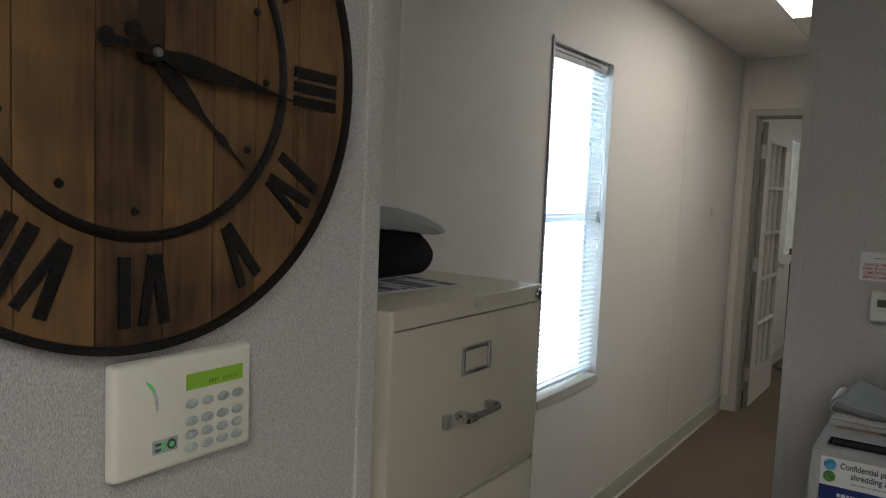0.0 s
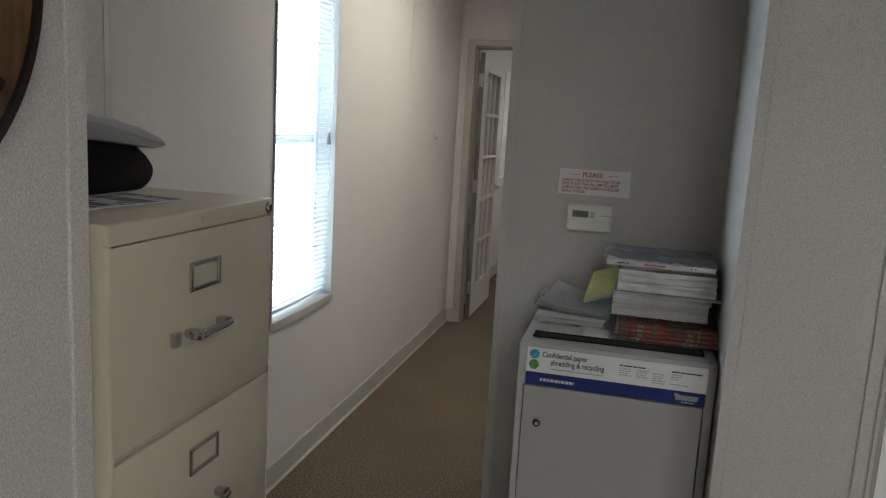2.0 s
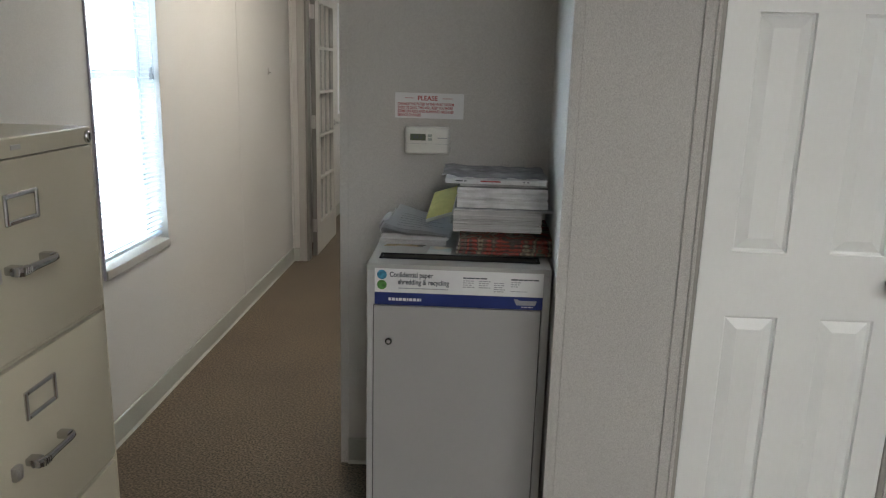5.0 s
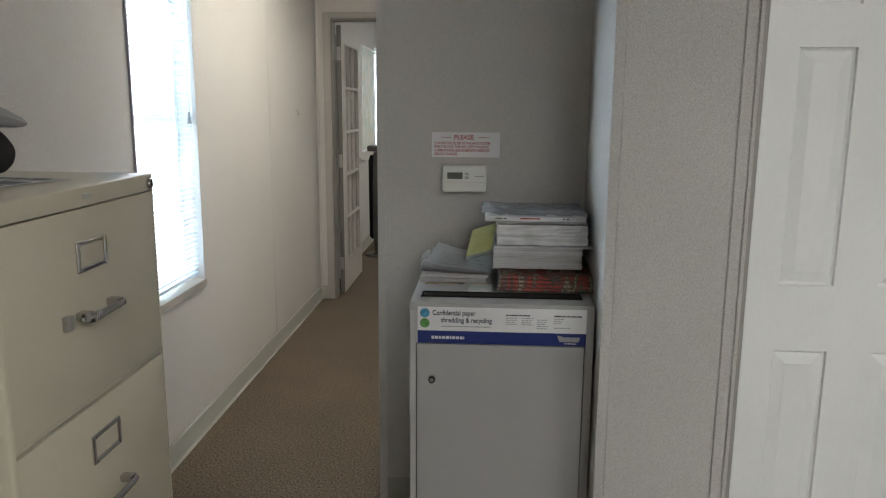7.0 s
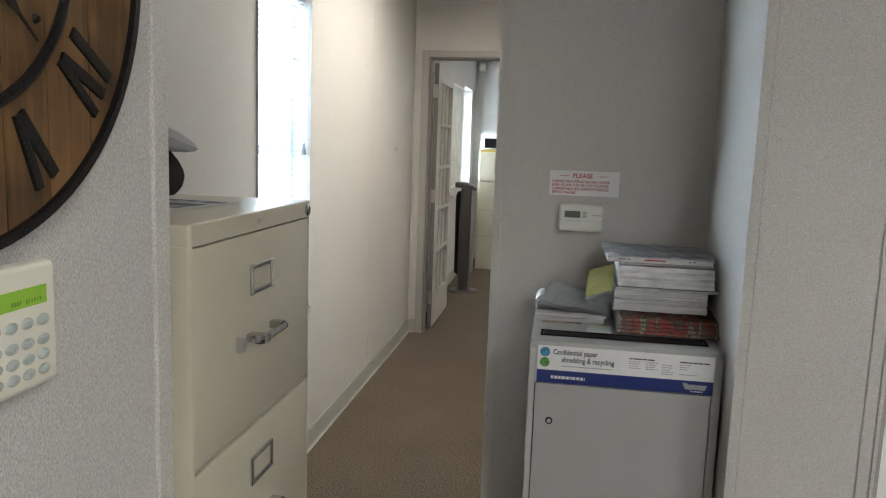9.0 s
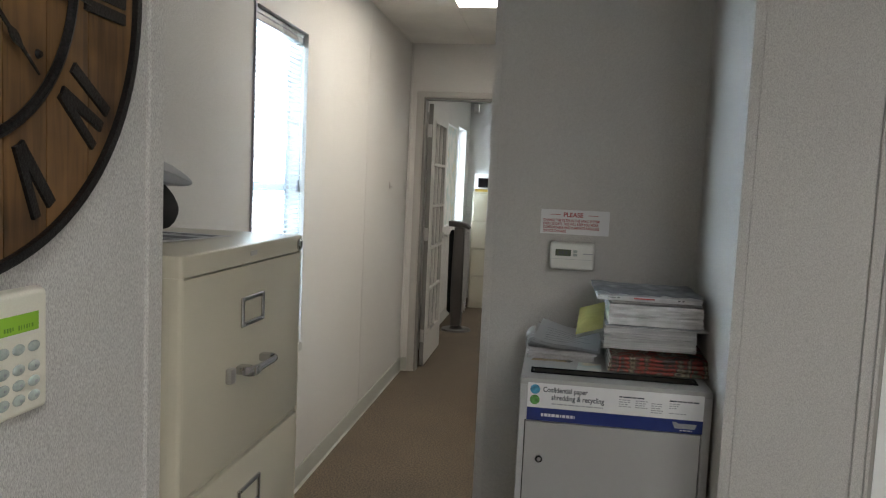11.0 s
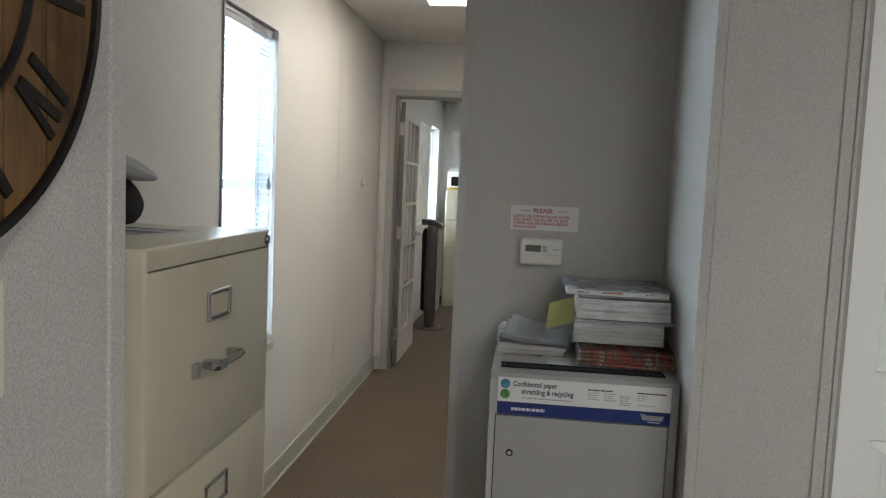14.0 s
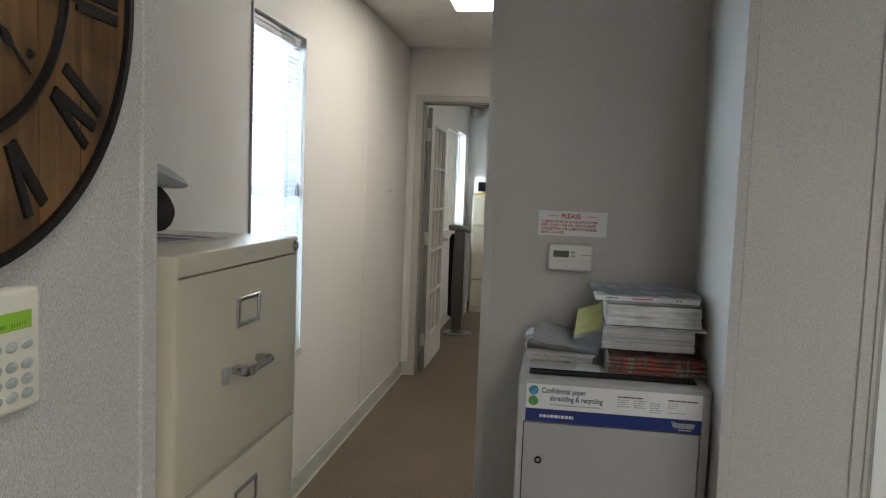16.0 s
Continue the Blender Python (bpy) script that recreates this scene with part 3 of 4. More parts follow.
for a, b in px:
    for c, d in pz:
        # cove down from the stile, then a raised field
        g = bmesh.new()
        loops = []
        for inset, depth in ((0.0, 0.0005), (0.0012, 0.0105), (0.008, 0.0135), (0.034, 0.004), (0.037, 0.0030)):
            loops.append([g.verts.new(p) for p in ((a + inset, y + depth, c + inset), (b - inset, y + depth, c + inset), (b - inset, y + depth, d - inset), (a + inset, y + depth, d - inset))])
        for m1, m2 in zip(loops, loops[1:]):
            for k in range(4):
                g.faces.new((m1[k], m1[(k + 1) % 4], m2[(k + 1) % 4], m2[k]))
        g.faces.new(loops[-1])
        back = [g.verts.new(p) for p in ((a, y + 0.03, c), (b, y + 0.03, c), (b, y + 0.03, d), (a, y + 0.03, d))]
        for k in range(4):
            g.faces.new((loops[0][k], loops[0][(k + 1) % 4], back[(k + 1) % 4], back[k]))
        g.faces.new(back)
        part("door_panel", g, M_DOOR, door)
part("door_knob", rod((DX1 - 0.06, y - 0.05, 0.95), (DX1 - 0.06, y - 0.001, 0.95), 0.024, 20, r2=0.012), M_STEEL, door, "metal knob", True)
g = box(0.7855, 0.7995, NY + 0.004, NY + 0.09, 0, 2.055, 0.002)
box(1.354, 1.3695, NY + 0.004, NY + 0.09, 0, 2.055, 0.002, bm=g)
box(0.7995, 1.354, NY + 0.004, NY + 0.09, 2.048, 2.0595, bm=g)
structure("trim_closet_jamb", g, M_CASING, "cream closet door jamb", "trim")

# ---- filing cabinet ----


def handle_along(x, y0, y1, z, parent):
    """Cast chrome bar pull: a faceted bar, bent over two feet, with a ribbed thumb end."""
    g = bmesh.new()
    for a, w in ((y0 + 0.010, 0.010), (y1 - 0.008, 0.008)):
        box(x, x + 0.022, a - w, a + w, z - 0.0068, z + 0.0068, 0.002, bm=g)
    path = [(0.010, y0 - 0.001, 0.5), (0.016, y0 - 0.003, 0.9), (0.022, y0 - 0.001, 1.05), (0.027, y0 + 0.007, 1.1), (0.0285, y0 + 0.022, 1.0), (0.028, y0 + 0.035, 0.86)]
    path += [(0.028, y1 - 0.020, 0.80), (0.027, y1 - 0.007, 0.78), (0.022, y1, 0.75), (0.016, y1 + 0.002, 0.62), (0.010, y1 + 0.001, 0.4)]
    rings = []
    for off, b, sc in path:
        rings.append([g.verts.new((x + off + 0.0048 * sc * math.cos(a), b, z + 0.0078 * sc * math.sin(a))) for a in (2 * math.pi * k / 10 for k in range(10))])
    for r1, r2 in zip(rings, rings[1:]):
        for k in range(10):
            g.faces.new((r1[k], r1[(k + 1) % 10], r2[(k + 1) % 10], r2[k]))
    g.faces.new(rings[0])
    g.faces.new(rings[-1])
    bar = part("handle", g, M_CHROME, parent, "chrome bar pull", True)
    for k in range(4):
        part("rib", box(x + 0.0265, x + 0.0338, y0 + 0.004 + 0.005 * k, y0 + 0.0062 + 0.005 * k, z - 0.0062, z + 0.0062, 0.0008), M_CHROME, parent)
    return bar


def post_outline(x1, y_out, y_in, depth, r):
    """Plan of a sheet-steel corner post with a rolled outer edge."""
    d = 1 if y_in > y_out else -1
    arc_ = [(x1 - r + r * math.sin(a), y_out + d * (r - r * math.cos(a))) for a in (radians(22.5 * k) for k in range(5))]
    return [(x1 - depth, y_in), (x1 - depth, y_out)] + arc_ + [(x1, y_in)]


def filing_cabinet(x0, x1, y0, y1, top, label):
    """Steel cabinet whose drawers face east, in a frame of rolled corner posts."""
    t = thing("filing_cabinet", ((x0 + x1) / 2, (y0 + y1) / 2, 0), label, "filing cabinet")
    band = top - 0.0305
    part("body", box(x0, x1 - 0.0182, y0, y1, 0, band - 0.0004), M_PUTTY, t)
    near = post_outline(x1, y0, y1, 0.03, 0.0065)[2:-1]
    far_ = post_outline(x1, y1, y0, 0.03, 0.0065)[2:-1]
    g = prism([(x0, y0)] + near + far_[::-1] + [(x0, y1)], "z", band, top)
    rim = [e for e in g.edges if all(v.co.z > top - 1e-5 for v in e.verts)]
    bmesh.ops.bevel(g, geom=rim, offset=0.003, segments=3, affect="EDGES", profile=0.5)
    part("top", g, M_PUTTY, t, "flat enamelled top with a rolled front band", True)
    part("recess", box(x1 - 0.018, x1 - 0.013, y0 + 0.0068, y1 - 0.0068, 0.03, band - 0.0006), M_GAP, t)
    for a, b in ((y0, y0 + 0.0066), (y1, y1 - 0.0066)):
        part("corner_post", prism(post_outline(x1, a, b, 0.0181, 0.0065), "z", 0.0, band - 0.0005), M_PUTTY, t, "", True)
    part("plinth", box(x1 - 0.0129, x1 - 0.002, y0 + 0.0067, y1 - 0.0067, 0.0, 0.031, 0.0015), M_PUTTY, t)
    n, hi = 4, band - 0.0026
    pitch = 0.3185
    mid = (y0 + y1) / 2
    for i in range(n):
        z1 = hi - pitch * i
        z0 = z1 - pitch + 0.0115
        d = part("drawer", box(x1 - 0.0128, x1, y0 + 0.0076, y1 - 0.0076, z0, z1, 0.0025, seg=2), M_PUTTY, t, "", True)
        if i < n - 1:
            part("rail", box(x1 - 0.0127, x1 - 0.0045, y0 + 0.0067, y1 - 0.0067, z0 - 0.0090, z0 - 0.0024, 0.0010), M_PUTTY, t)
        a, b, c, e = mid - 0.047, mid + 0.044, z1 - 0.0995, z1 - 0.050
        g = bmesh.new()
        for q in ((a, a + 0.008, c, e), (b - 0.008, b, c, e), (a + 0.008, b - 0.008, c, c + 0.008), (a + 0.008, b - 0.008, e - 0.008, e)):
            box(x1 - 0.001, x1 + 0.0045, *q, 0.0018, bm=g)
        part("label_holder", g, M_CHROME, d, "chrome card holder", True)
        part("card", box(x1 - 0.0008, x1 + 0.0006, a + 0.0085, b - 0.0085, c + 0.0085, e - 0.0085), M_PUTTY, d, "blank cream card")
        handle_along(x1, mid - 0.062, mid + 0.048, z1 - 0.164, d)
        part("thumb_latch", box(x1 - 0.001, x1 + 0.010, mid - 0.099, mid - 0.079, z1 - 0.178, z1 - 0.154, 0.003, seg=2), M_STEEL, d, "steel thumb latch", True)
    lock = part("lock", rod((x1 - 0.004, y1 - 0.020, top - 0.0175), (x1 + 0.003, y1 - 0.020, top - 0.0175), 0.0118, 24, rod((x1 + 0.003, y1 - 0.020, top - 0.0175), (x1 + 0.0055, y1 - 0.020, top - 0.0175), 0.0100, 24, r2=0.0078)), M_CHROME, t, "chrome key lock", True)
    part("keyhole", box(x1 + 0.0050, x1 + 0.0062, y1 - 0.0215, y1 - 0.0185, top - 0.0235, top - 0.0115), M_GAP, lock)
    part("badge", box(x1 - 0.001, x1 + 0.0012, mid - 0.013, mid + 0.013, top - 0.0195, top - 0.0115, 0.0006), M_FANGRILLE, t, "small metal maker's badge")
    return t


filing_cabinet(-1.126, -0.506, 0.8155, 1.2955, 1.338, "putty-coloured steel four-drawer filing cabinet with chrome pulls")

# printed sheets and the desk device on the cabinet
def sheet(name, pts, z, material, label, category, thick=0.0012):
    g = prism(pts, "z", z, z + thick)
    t = tagged(part(name, g, material), label, category)
    return t


def flyer(cx, cy, w, d, turn, z, label, seed):
    """A printed sheet: white stock with dark blocks and rows of print."""
    rnd = random.Random(seed)
    t = thing("printed_flyer", (cx, cy, z), label, "paper", "flyers on the filing cabinet")
    m = Matrix.Translation((cx, cy, 0)) @ pose(0, 0, 0, 0, 0, turn)
    part("sheet", turned(box(-w / 2, w / 2, -d / 2, d / 2, z, z + 0.0007), m), M_PAPER, t)
    v0 = -d / 2 + 0.012
    while v0 < d / 2 - 0.03:
        hgt = rnd.choice((0.012, 0.03, 0.045))
        u0 = -w / 2 + 0.012
        while u0 < w / 2 - 0.02:
            wid = min(rnd.choice((0.03, 0.05, 0.09)), w / 2 - 0.012 - u0)
            part("print_block", turned(box(u0, u0 + wid, v0, min(v0 + hgt, d / 2 - 0.012), z + 0.0007, z + 0.00085), m), rnd.choice((M_INK, M_INK, M_GREYINK)), t)
            u0 += wid + 0.006
        v0 += hgt + 0.007
    return t


flyer(-0.735, 0.985, 0.215, 0.28, 7, 1.3385, "black and white printed flyer lying on the filing cabinet", 3)
flyer(-0.715, 1.03, 0.215, 0.28, -9, 1.3395, "second printed flyer lying askew on another", 8)

dev = thing("desk_device", (-0.83, 1.06, 1.341), "grey-lidded desktop machine on a rounded black base", "device")
base_out = [(0.87, 1.3412), (1.213, 1.3412), (1.238, 1.353), (1.252, 1.371), (1.249, 1.387), (1.228, 1.408), (1.185, 1.435), (1.123, 1.443), (0.87, 1.443)]
part("base", prism(base_out, "x", -0.93, -0.738, 0.008), M_BLACKPLASTIC, dev, "rounded black plastic base", True)
lid = [(0.86, 1.448), (1.078, 1.436), (1.218, 1.422), (1.25, 1.424), (1.254, 1.432), (1.233, 1.443), (1.178, 1.461), (1.098, 1.477), (1.008, 1.484), (0.86, 1.484)]
part("lid", prism(lid, "x", -0.95, -0.712, 0.006), M_GREYPLASTIC, dev, "curved grey plastic lid", True)

# ---- wall clock ----
CY, CZ, CR = 0.419, 1.642, 0.300
ck = thing("wall_clock", (XC, CY, CZ), "round plank wall clock with black iron rim and Roman numerals", "clock")

joints = [CY - 0.31, 0.150, 0.222, 0.290, 0.366, 0.440, 0.503, 0.562, 0.628, CY + 0.31]
R = CR - 0.006
for a, b in zip(joints, joints[1:]):
    a, b = max(a + 0.0008, CY - R), min(b - 0.0008, CY + R)
    if b - a < 0.004:
        continue
    n = 8
    ys = [a + (b - a) * i / n for i in range(n + 1)]
    up = [(q, CZ + math.sqrt(max(0, R * R - (q - CY) ** 2)) + 1e-4) for q in ys]
    dn = [(q, CZ - math.sqrt(max(0, R * R - (q - CY) ** 2)) - 1e-4) for q in reversed(ys)]
    part("plank", prism(up + dn, "x", XC + 0.002, XC + 0.020), M_PLANK, ck)
g = bmesh.new()
n = 96
for i in range(n):
    a = 2 * math.pi * i / n
    for r, x in ((CR - 0.009, XC + 0.001), (CR, XC + 0.001), (CR, XC + 0.027), (CR - 0.009, XC + 0.027)):
        g.verts.new((x, CY + r * math.sin(a), CZ + r * math.cos(a)))
g.verts.ensure_lookup_table()
for i in range(n):
    for k in range(4):
        p, q = 4 * i, 4 * ((i + 1) % n)
        g.faces.new([g.verts[v] for v in (p + k, p + (k + 1) % 4, q + (k + 1) % 4, q + k)])
part("rim", g, M_IRON, ck, "black iron outer band", True)
part("inner_ring", tube_ring((XC + 0.022, CY, CZ), 0.182, 0.0055), M_IRON, ck, "thin black iron ring", True)


def stroke(g, theta, u0, r0, u1, r1, w, up=0.0):
    """A flat iron bar from (u0, r0) to (u1, r1) in the numeral's own plane."""
    d = Vector((u1 - u0, r1 - r0)).normalized()
    s = Vector((-d.y, d.x)) * (w / 2)
    pts = []
    for u, r in ((u0 + s.x, r0 + s.y), (u1 + s.x, r1 + s.y), (u1 - s.x, r1 - s.y), (u0 - s.x, r0 - s.y)):
        pts.append((CY + r * math.sin(theta) + u * math.cos(theta), CZ + r * math.cos(theta) - u * math.sin(theta)))
    return prism(pts, "x", XC + 0.0195 + up, XC + 0.0235 + up, bm=g)


NUMERALS = ["I", "II", "III", "IV", "V", "VI", "VII", "VIII", "IX", "X", "XI", "XII"]
LO, HI, W = 0.201, 0.273, 0.0122
for k, word in enumerate(NUMERALS):
    theta = radians(30 * (k + 1) + {"III": 1.6, "IV": 3.4}.get(word, 0.0))
    widths = [{"I": 0.0, "V": 0.026, "X": 0.03}[c] for c in word]
    gap = 0.0175 if set(word) == {"I"} else 0.0205
    total = sum(widths) + gap * (len(word) - 1)
    u = -total / 2
    g = bmesh.new()
    for c, wd in zip(word, widths):
        if c == "I":
            stroke(g, theta, u, LO, u, HI, W)
        elif c == "V":
            stroke(g, theta, u, HI, u + wd / 2 - 0.002, LO, W)
            stroke(g, theta, u + wd, HI, u + wd / 2 + 0.002, LO, W * 0.8, 0.0005)
        else:
            stroke(g, theta, u, HI, u + wd, LO, W)
            stroke(g, theta, u + wd, HI, u, LO, W * 0.8, 0.0005)
        u += wd + gap
    part("numeral", g, M_IRON, ck)
for deg in (4, 34, 64, 93, 123.5, 184, 214, 244, 275, 304, 334):
    a = radians(deg)
    p = Vector((XC + 0.0195, CY + 0.157 * math.sin(a), CZ + 0.157 * math.cos(a)))
    part("nail", rod(p, p + Vector((0.004, 0, 0)), 0.0052, 10, r2=0.003), M_IRON, ck, "", True)


def clock_hand(name, theta, prof, tail, x):
    """A flat blade of half-widths along its length, with a round counterweight."""
    g = bmesh.new()
    t = radians(theta)
    prof = [(-tail, 0.0032)] + prof
    left = [(CY + r * math.sin(t) + w * math.cos(t), CZ + r * math.cos(t) - w * math.sin(t)) for r, w in prof]
    right = [(CY + r * math.sin(t) - w * math.cos(t), CZ + r * math.cos(t) + w * math.sin(t)) for r, w in reversed(prof)]
    prism(left + right, "x", x, x + 0.002, bm=g)
    c = Vector((x - 0.0002, CY - tail * math.sin(t), CZ - tail * math.cos(t)))
    rod(c, c + Vector((0.003, 0, 0)), 0.0088, 20, bm=g)
    return part(name, g, M_IRON, ck, "black iron hand")


clock_hand("minute_hand", 98.0, [(0.0, 0.0040), (0.018, 0.0072), (0.040, 0.0105), (0.075, 0.0095), (0.120, 0.0062), (0.158, 0.0022), (0.193, 0.0008)], 0.052, XC + 0.034)
clock_hand("hour_hand", 132.4, [(0.0, 0.0040), (0.018, 0.0070), (0.040, 0.0098), (0.064, 0.0070), (0.082, 0.0022), (0.106, 0.0018), (0.113, 0.0048), (0.119, 0.0046), (0.128, 0.0016), (0.160, 0.0007)], 0.029, XC + 0.030)
hub = part("hub", rod((XC + 0.02, CY, CZ), (XC + 0.038, CY, CZ), 0.0088, 20), M_IRON, ck, "black hub washer", True)
part("nut", rod((XC + 0.0382, CY, CZ), (XC + 0.0425, CY, CZ), 0.0050, 16, r2=0.0042), M_STEEL, hub, "bright steel nut", True)

# ---- alarm keypad ----
kp = thing("alarm_keypad", (XC, 0.4735, 1.270), "ivory alarm keypad with green display on the wall", "keypad")
KX = XC + 0.022
g = bmesh.new()
bmesh.ops.create_cube(g, size=1)
for v in g.verts:
    front = v.co.x > 0
    yy_ = 0.0875 if front else 0.0905
    zz_ = 0.0595 if front else 0.0625
    v.co = (KX if front else XC + 0.006, 0.4735 + (1 if v.co.y > 0 else -1) * yy_, 1.270 + (1 if v.co.z > 0 else -1) * zz_)
bmesh.ops.bevel(g, geom=g.edges[:], offset=0.005, segments=4, affect="EDGES", profile=0.5)
part("case", g, M_KEYPAD, kp, "", True)
part("backplate", box(XC + 0.0005, XC + 0.0058, 0.389, 0.558, 1.213, 1.327, 0.002), M_GREYPLASTIC, kp)
lcd = part("display", box(KX - 0.001, KX + 0.0004, 0.4695, 0.5475, 1.2905, 1.3085, 0.0003), M_LCD, kp, "lit green liquid-crystal display")
random.seed(5)
for z, a, b in ((1.2958, 0.500, 0.512), (1.2958, 0.519, 0.540)):
    g = bmesh.new()
    q = a
    while q < b:
        h = random.uniform(0.0012, 0.0023)
        box(KX + 0.0004, KX + 0.0006, q, q + random.uniform(0.0008, 0.0024), z - h, z + 0.0023, bm=g)
        q += 0.0036
    part("characters", g, M_LCDINK, lcd)
for i, z in enumerate((1.2750, 1.2555, 1.2405, 1.2260)):
    for q in (0.4775, 0.4985, 0.5195, 0.5405):
        g = bmesh.new()
        bmesh.ops.create_uvsphere(g, u_segments=18, v_segments=9, radius=1)
        turned(g, Matrix.Translation((KX, q, z)) @ Matrix.Diagonal((0.0026, 0.0086, 0.0054, 1)))
        bt = part("button", g, M_BUTTON, kp, "", True)
        if i:
            part("legend", box(KX + 0.0024, KX + 0.0028, q - 0.0012, q + 0.0016, z - 0.0014, z + 0.0012), M_GREYINK, bt)
part("status_window", box(KX - 0.001, KX + 0.0006, 0.4285, 0.4595, 1.2295, 1.2445, 0.0005), M_BUTTON, kp, "grey-green status window with dark legend")
g = box(KX + 0.0006, KX + 0.0010, 0.4315, 0.4385, 1.2385, 1.2415)
box(KX + 0.0006, KX + 0.0010, 0.4315, 0.4385, 1.2325, 1.2355, bm=g)
rod((KX + 0.0006, 0.4515, 1.2372), (KX + 0.0011, 0.4515, 1.2372), 0.0056, 14, bm=g)
part("status_legend", g, M_INK, kp, "dark legend")
g = box(KX + 0.0006, KX + 0.0010, 0.4395, 0.4435, 1.2330, 1.2410)
rod((KX + 0.0011, 0.4515, 1.2372), (KX + 0.0014, 0.4515, 1.2372), 0.0030, 12, bm=g)
part("status_light", g, M_GREENGLOW, kp, "green backlit mark")
arc = [(0.4200, 1.3110), (0.4260, 1.3070), (0.4315, 1.2990), (0.4350, 1.2880), (0.4355, 1.2760), (0.4330, 1.2765), (0.4315, 1.2880), (0.4285, 1.2975), (0.4235, 1.3045)]
part("emblem", prism(arc, "x", KX - 0.0002, KX + 0.0006), M_BUTTON, kp, "small curved grey emblem")
# green end of the emblem, made to glow although it is only print
part("emblem_green", prism([(0.4200, 1.3110), (0.4260, 1.3070), (0.4300, 1.3010), (0.4275, 1.2990), (0.4235, 1.3045)], "x", KX + 0.0006, KX + 0.0012), M_GREENGLOW, kp, "green end of the emblem, given a faint glow")

# ---- sign and thermostat ----
sg = thing("wall_notice", (0.048, TY, 1.338), "white notice with red lettering taped to the wall", "sign")
part("card", box(-0.068, 0.164, TY - 0.0022, TY - 0.0006, 1.2955, 1.3795), M_WHITEPRINT, sg)
YS = TY - 0.0028
lettering("PLEASE", 0.0215, (0.008, YS, 1.3555), "y", M_RED, sg, "heading", squeeze=1.0)
g = box(-0.035, -0.002, YS - 0.0003, YS + 0.0004, 1.3615, 1.3632)
box(0.092, 0.127, YS - 0.0003, YS + 0.0004, 1.3615, 1.3632, bm=g)
part("dash", g, M_RED, sg)
for i, line in enumerate(("CHANGE THE FILTER IN THE HVAC SYSTEM", "EVERY 30 DAYS. THIS WILL KEEP YOU MORE", "COMFORTABLE AND ELIMINATE NEEDLESS", "SERVICE CHARGES")):
    lettering(line, 0.0128, (-0.059, YS, 1.3385 - 0.0122 * i), "y", M_RED, sg, "text_line", squeeze=(0.76, 0.735, 0.765, 0.74)[i])

th = thing("thermostat", (0.045, TY, 1.224), "white programmable wall thermostat with small grey display", "thermostat")
g = bmesh.new()
bmesh.ops.create_cube(g, size=1)
for v in g.verts:
    front = v.co.y < 0
    s = 0.972 if front else 1.0
    v.co = (0.045 + (1 if v.co.x > 0 else -1) * 0.0755 * s, TY - 0.043 if front else TY - 0.0005, 1.2235 + (1 if v.co.z > 0 else -1) * 0.0465 * s)
bmesh.ops.bevel(g, geom=g.edges[:], offset=0.010, segments=4, affect="EDGES", profile=0.5)
part("case", g, M_PLASTIC, th, "", True)
YT = TY - 0.043
dsp = part("display", box(-0.012, 0.040, YT - 0.0008, YT + 0.002, 1.2245, 1.2465, 0.0006), M_LCDGREY, th, "grey liquid-crystal display")
g = bmesh.new()
for q in (0.0, 0.010, 0.022):
    box(q, q + 0.005, YT - 0.0012, YT - 0.0008, 1.231, 1.241, bm=g)
part("digits", g, M_INK, dsp)
for z in (1.2415, 1.2295):
    part("button", box(0.047, 0.061, YT - 0.003, YT + 0.001, z - 0.0045, z + 0.0045, 0.0015), M_BUTTON, th)
part("wordmark", box(0.080, 0.112, YT - 0.0006, YT + 0.001, 1.2325, 1.2355), M_GREYINK, th)
part("cover_line", box(-0.026, 0.116, YT - 0.0004, YT + 0.001, 1.2135, 1.2143), M_GREYINK, th)

# ---- shredding bin ----
BX0, BX1, BY0, BY1, BZ = -0.090, 0.434, 1.983, 2.468, 0.915
bn = thing("shredding_bin", ((BX0 + BX1) / 2, (BY0 + BY1) / 2, 0), "grey laminate locked paper-shredding bin with blue and white label", "bin")
part("cabinet_body", box(BX0, BX1, BY0 + 0.016, BY1, 0.0, BZ - 0.018, 0.002), M_BIN, bn)
g = bmesh.new()
SX0, SX1, SY0, SY1 = -0.056, 0.398, 2.056, 2.102
for a in ((BX0, SX0, BY0, BY1), (SX1, BX1, BY0, BY1), (SX0, SX1, BY0, SY0), (SX0, SX1, SY1, BY1)):
    box(*a, BZ - 0.0178, BZ, bm=g)
part("top", g, M_BIN, bn, "laminate top with a paper slot")
# black slab plugs the slot in place of its shaded opening
part("slot_shade_fill", box(SX0 + 0.001, SX1 - 0.001, SY0 + 0.001, SY1 - 0.001, BZ - 0.0176, BZ + 0.002), M_GAP, bn)
g = bmesh.new()
for a in ((SX0 - 0.008, SX1 + 0.008, SY0 - 0.008, SY0), (SX0 - 0.008, SX1 + 0.008, SY1, SY1 + 0.008), (SX0 - 0.008, SX0, SY0, SY1), (SX1, SX1 + 0.008, SY0, SY1)):
    box(*a, BZ + 0.0004, BZ + 0.004, 0.001, bm=g)
part("slot_frame", g, M_BLACKPLASTIC, bn, "black plastic slot frame")
g = box(BX0, BX0 + 0.0165, BY0, BY0 + 0.0158, 0, BZ - 0.018, 0.001)
box(BX1 - 0.0225, BX1, BY0, BY0 + 0.0158, 0, BZ - 0.018, 0.001, bm=g)
box(BX0 + 0.0165, BX1 - 0.0225, BY0, BY0 + 0.0158, 0.795, BZ - 0.018, 0.001, bm=g)
box(BX0 + 0.0165, BX1 - 0.0225, BY0 + 0.002, BY0 + 0.0158, 0, 0.06, 0.001, bm=g)
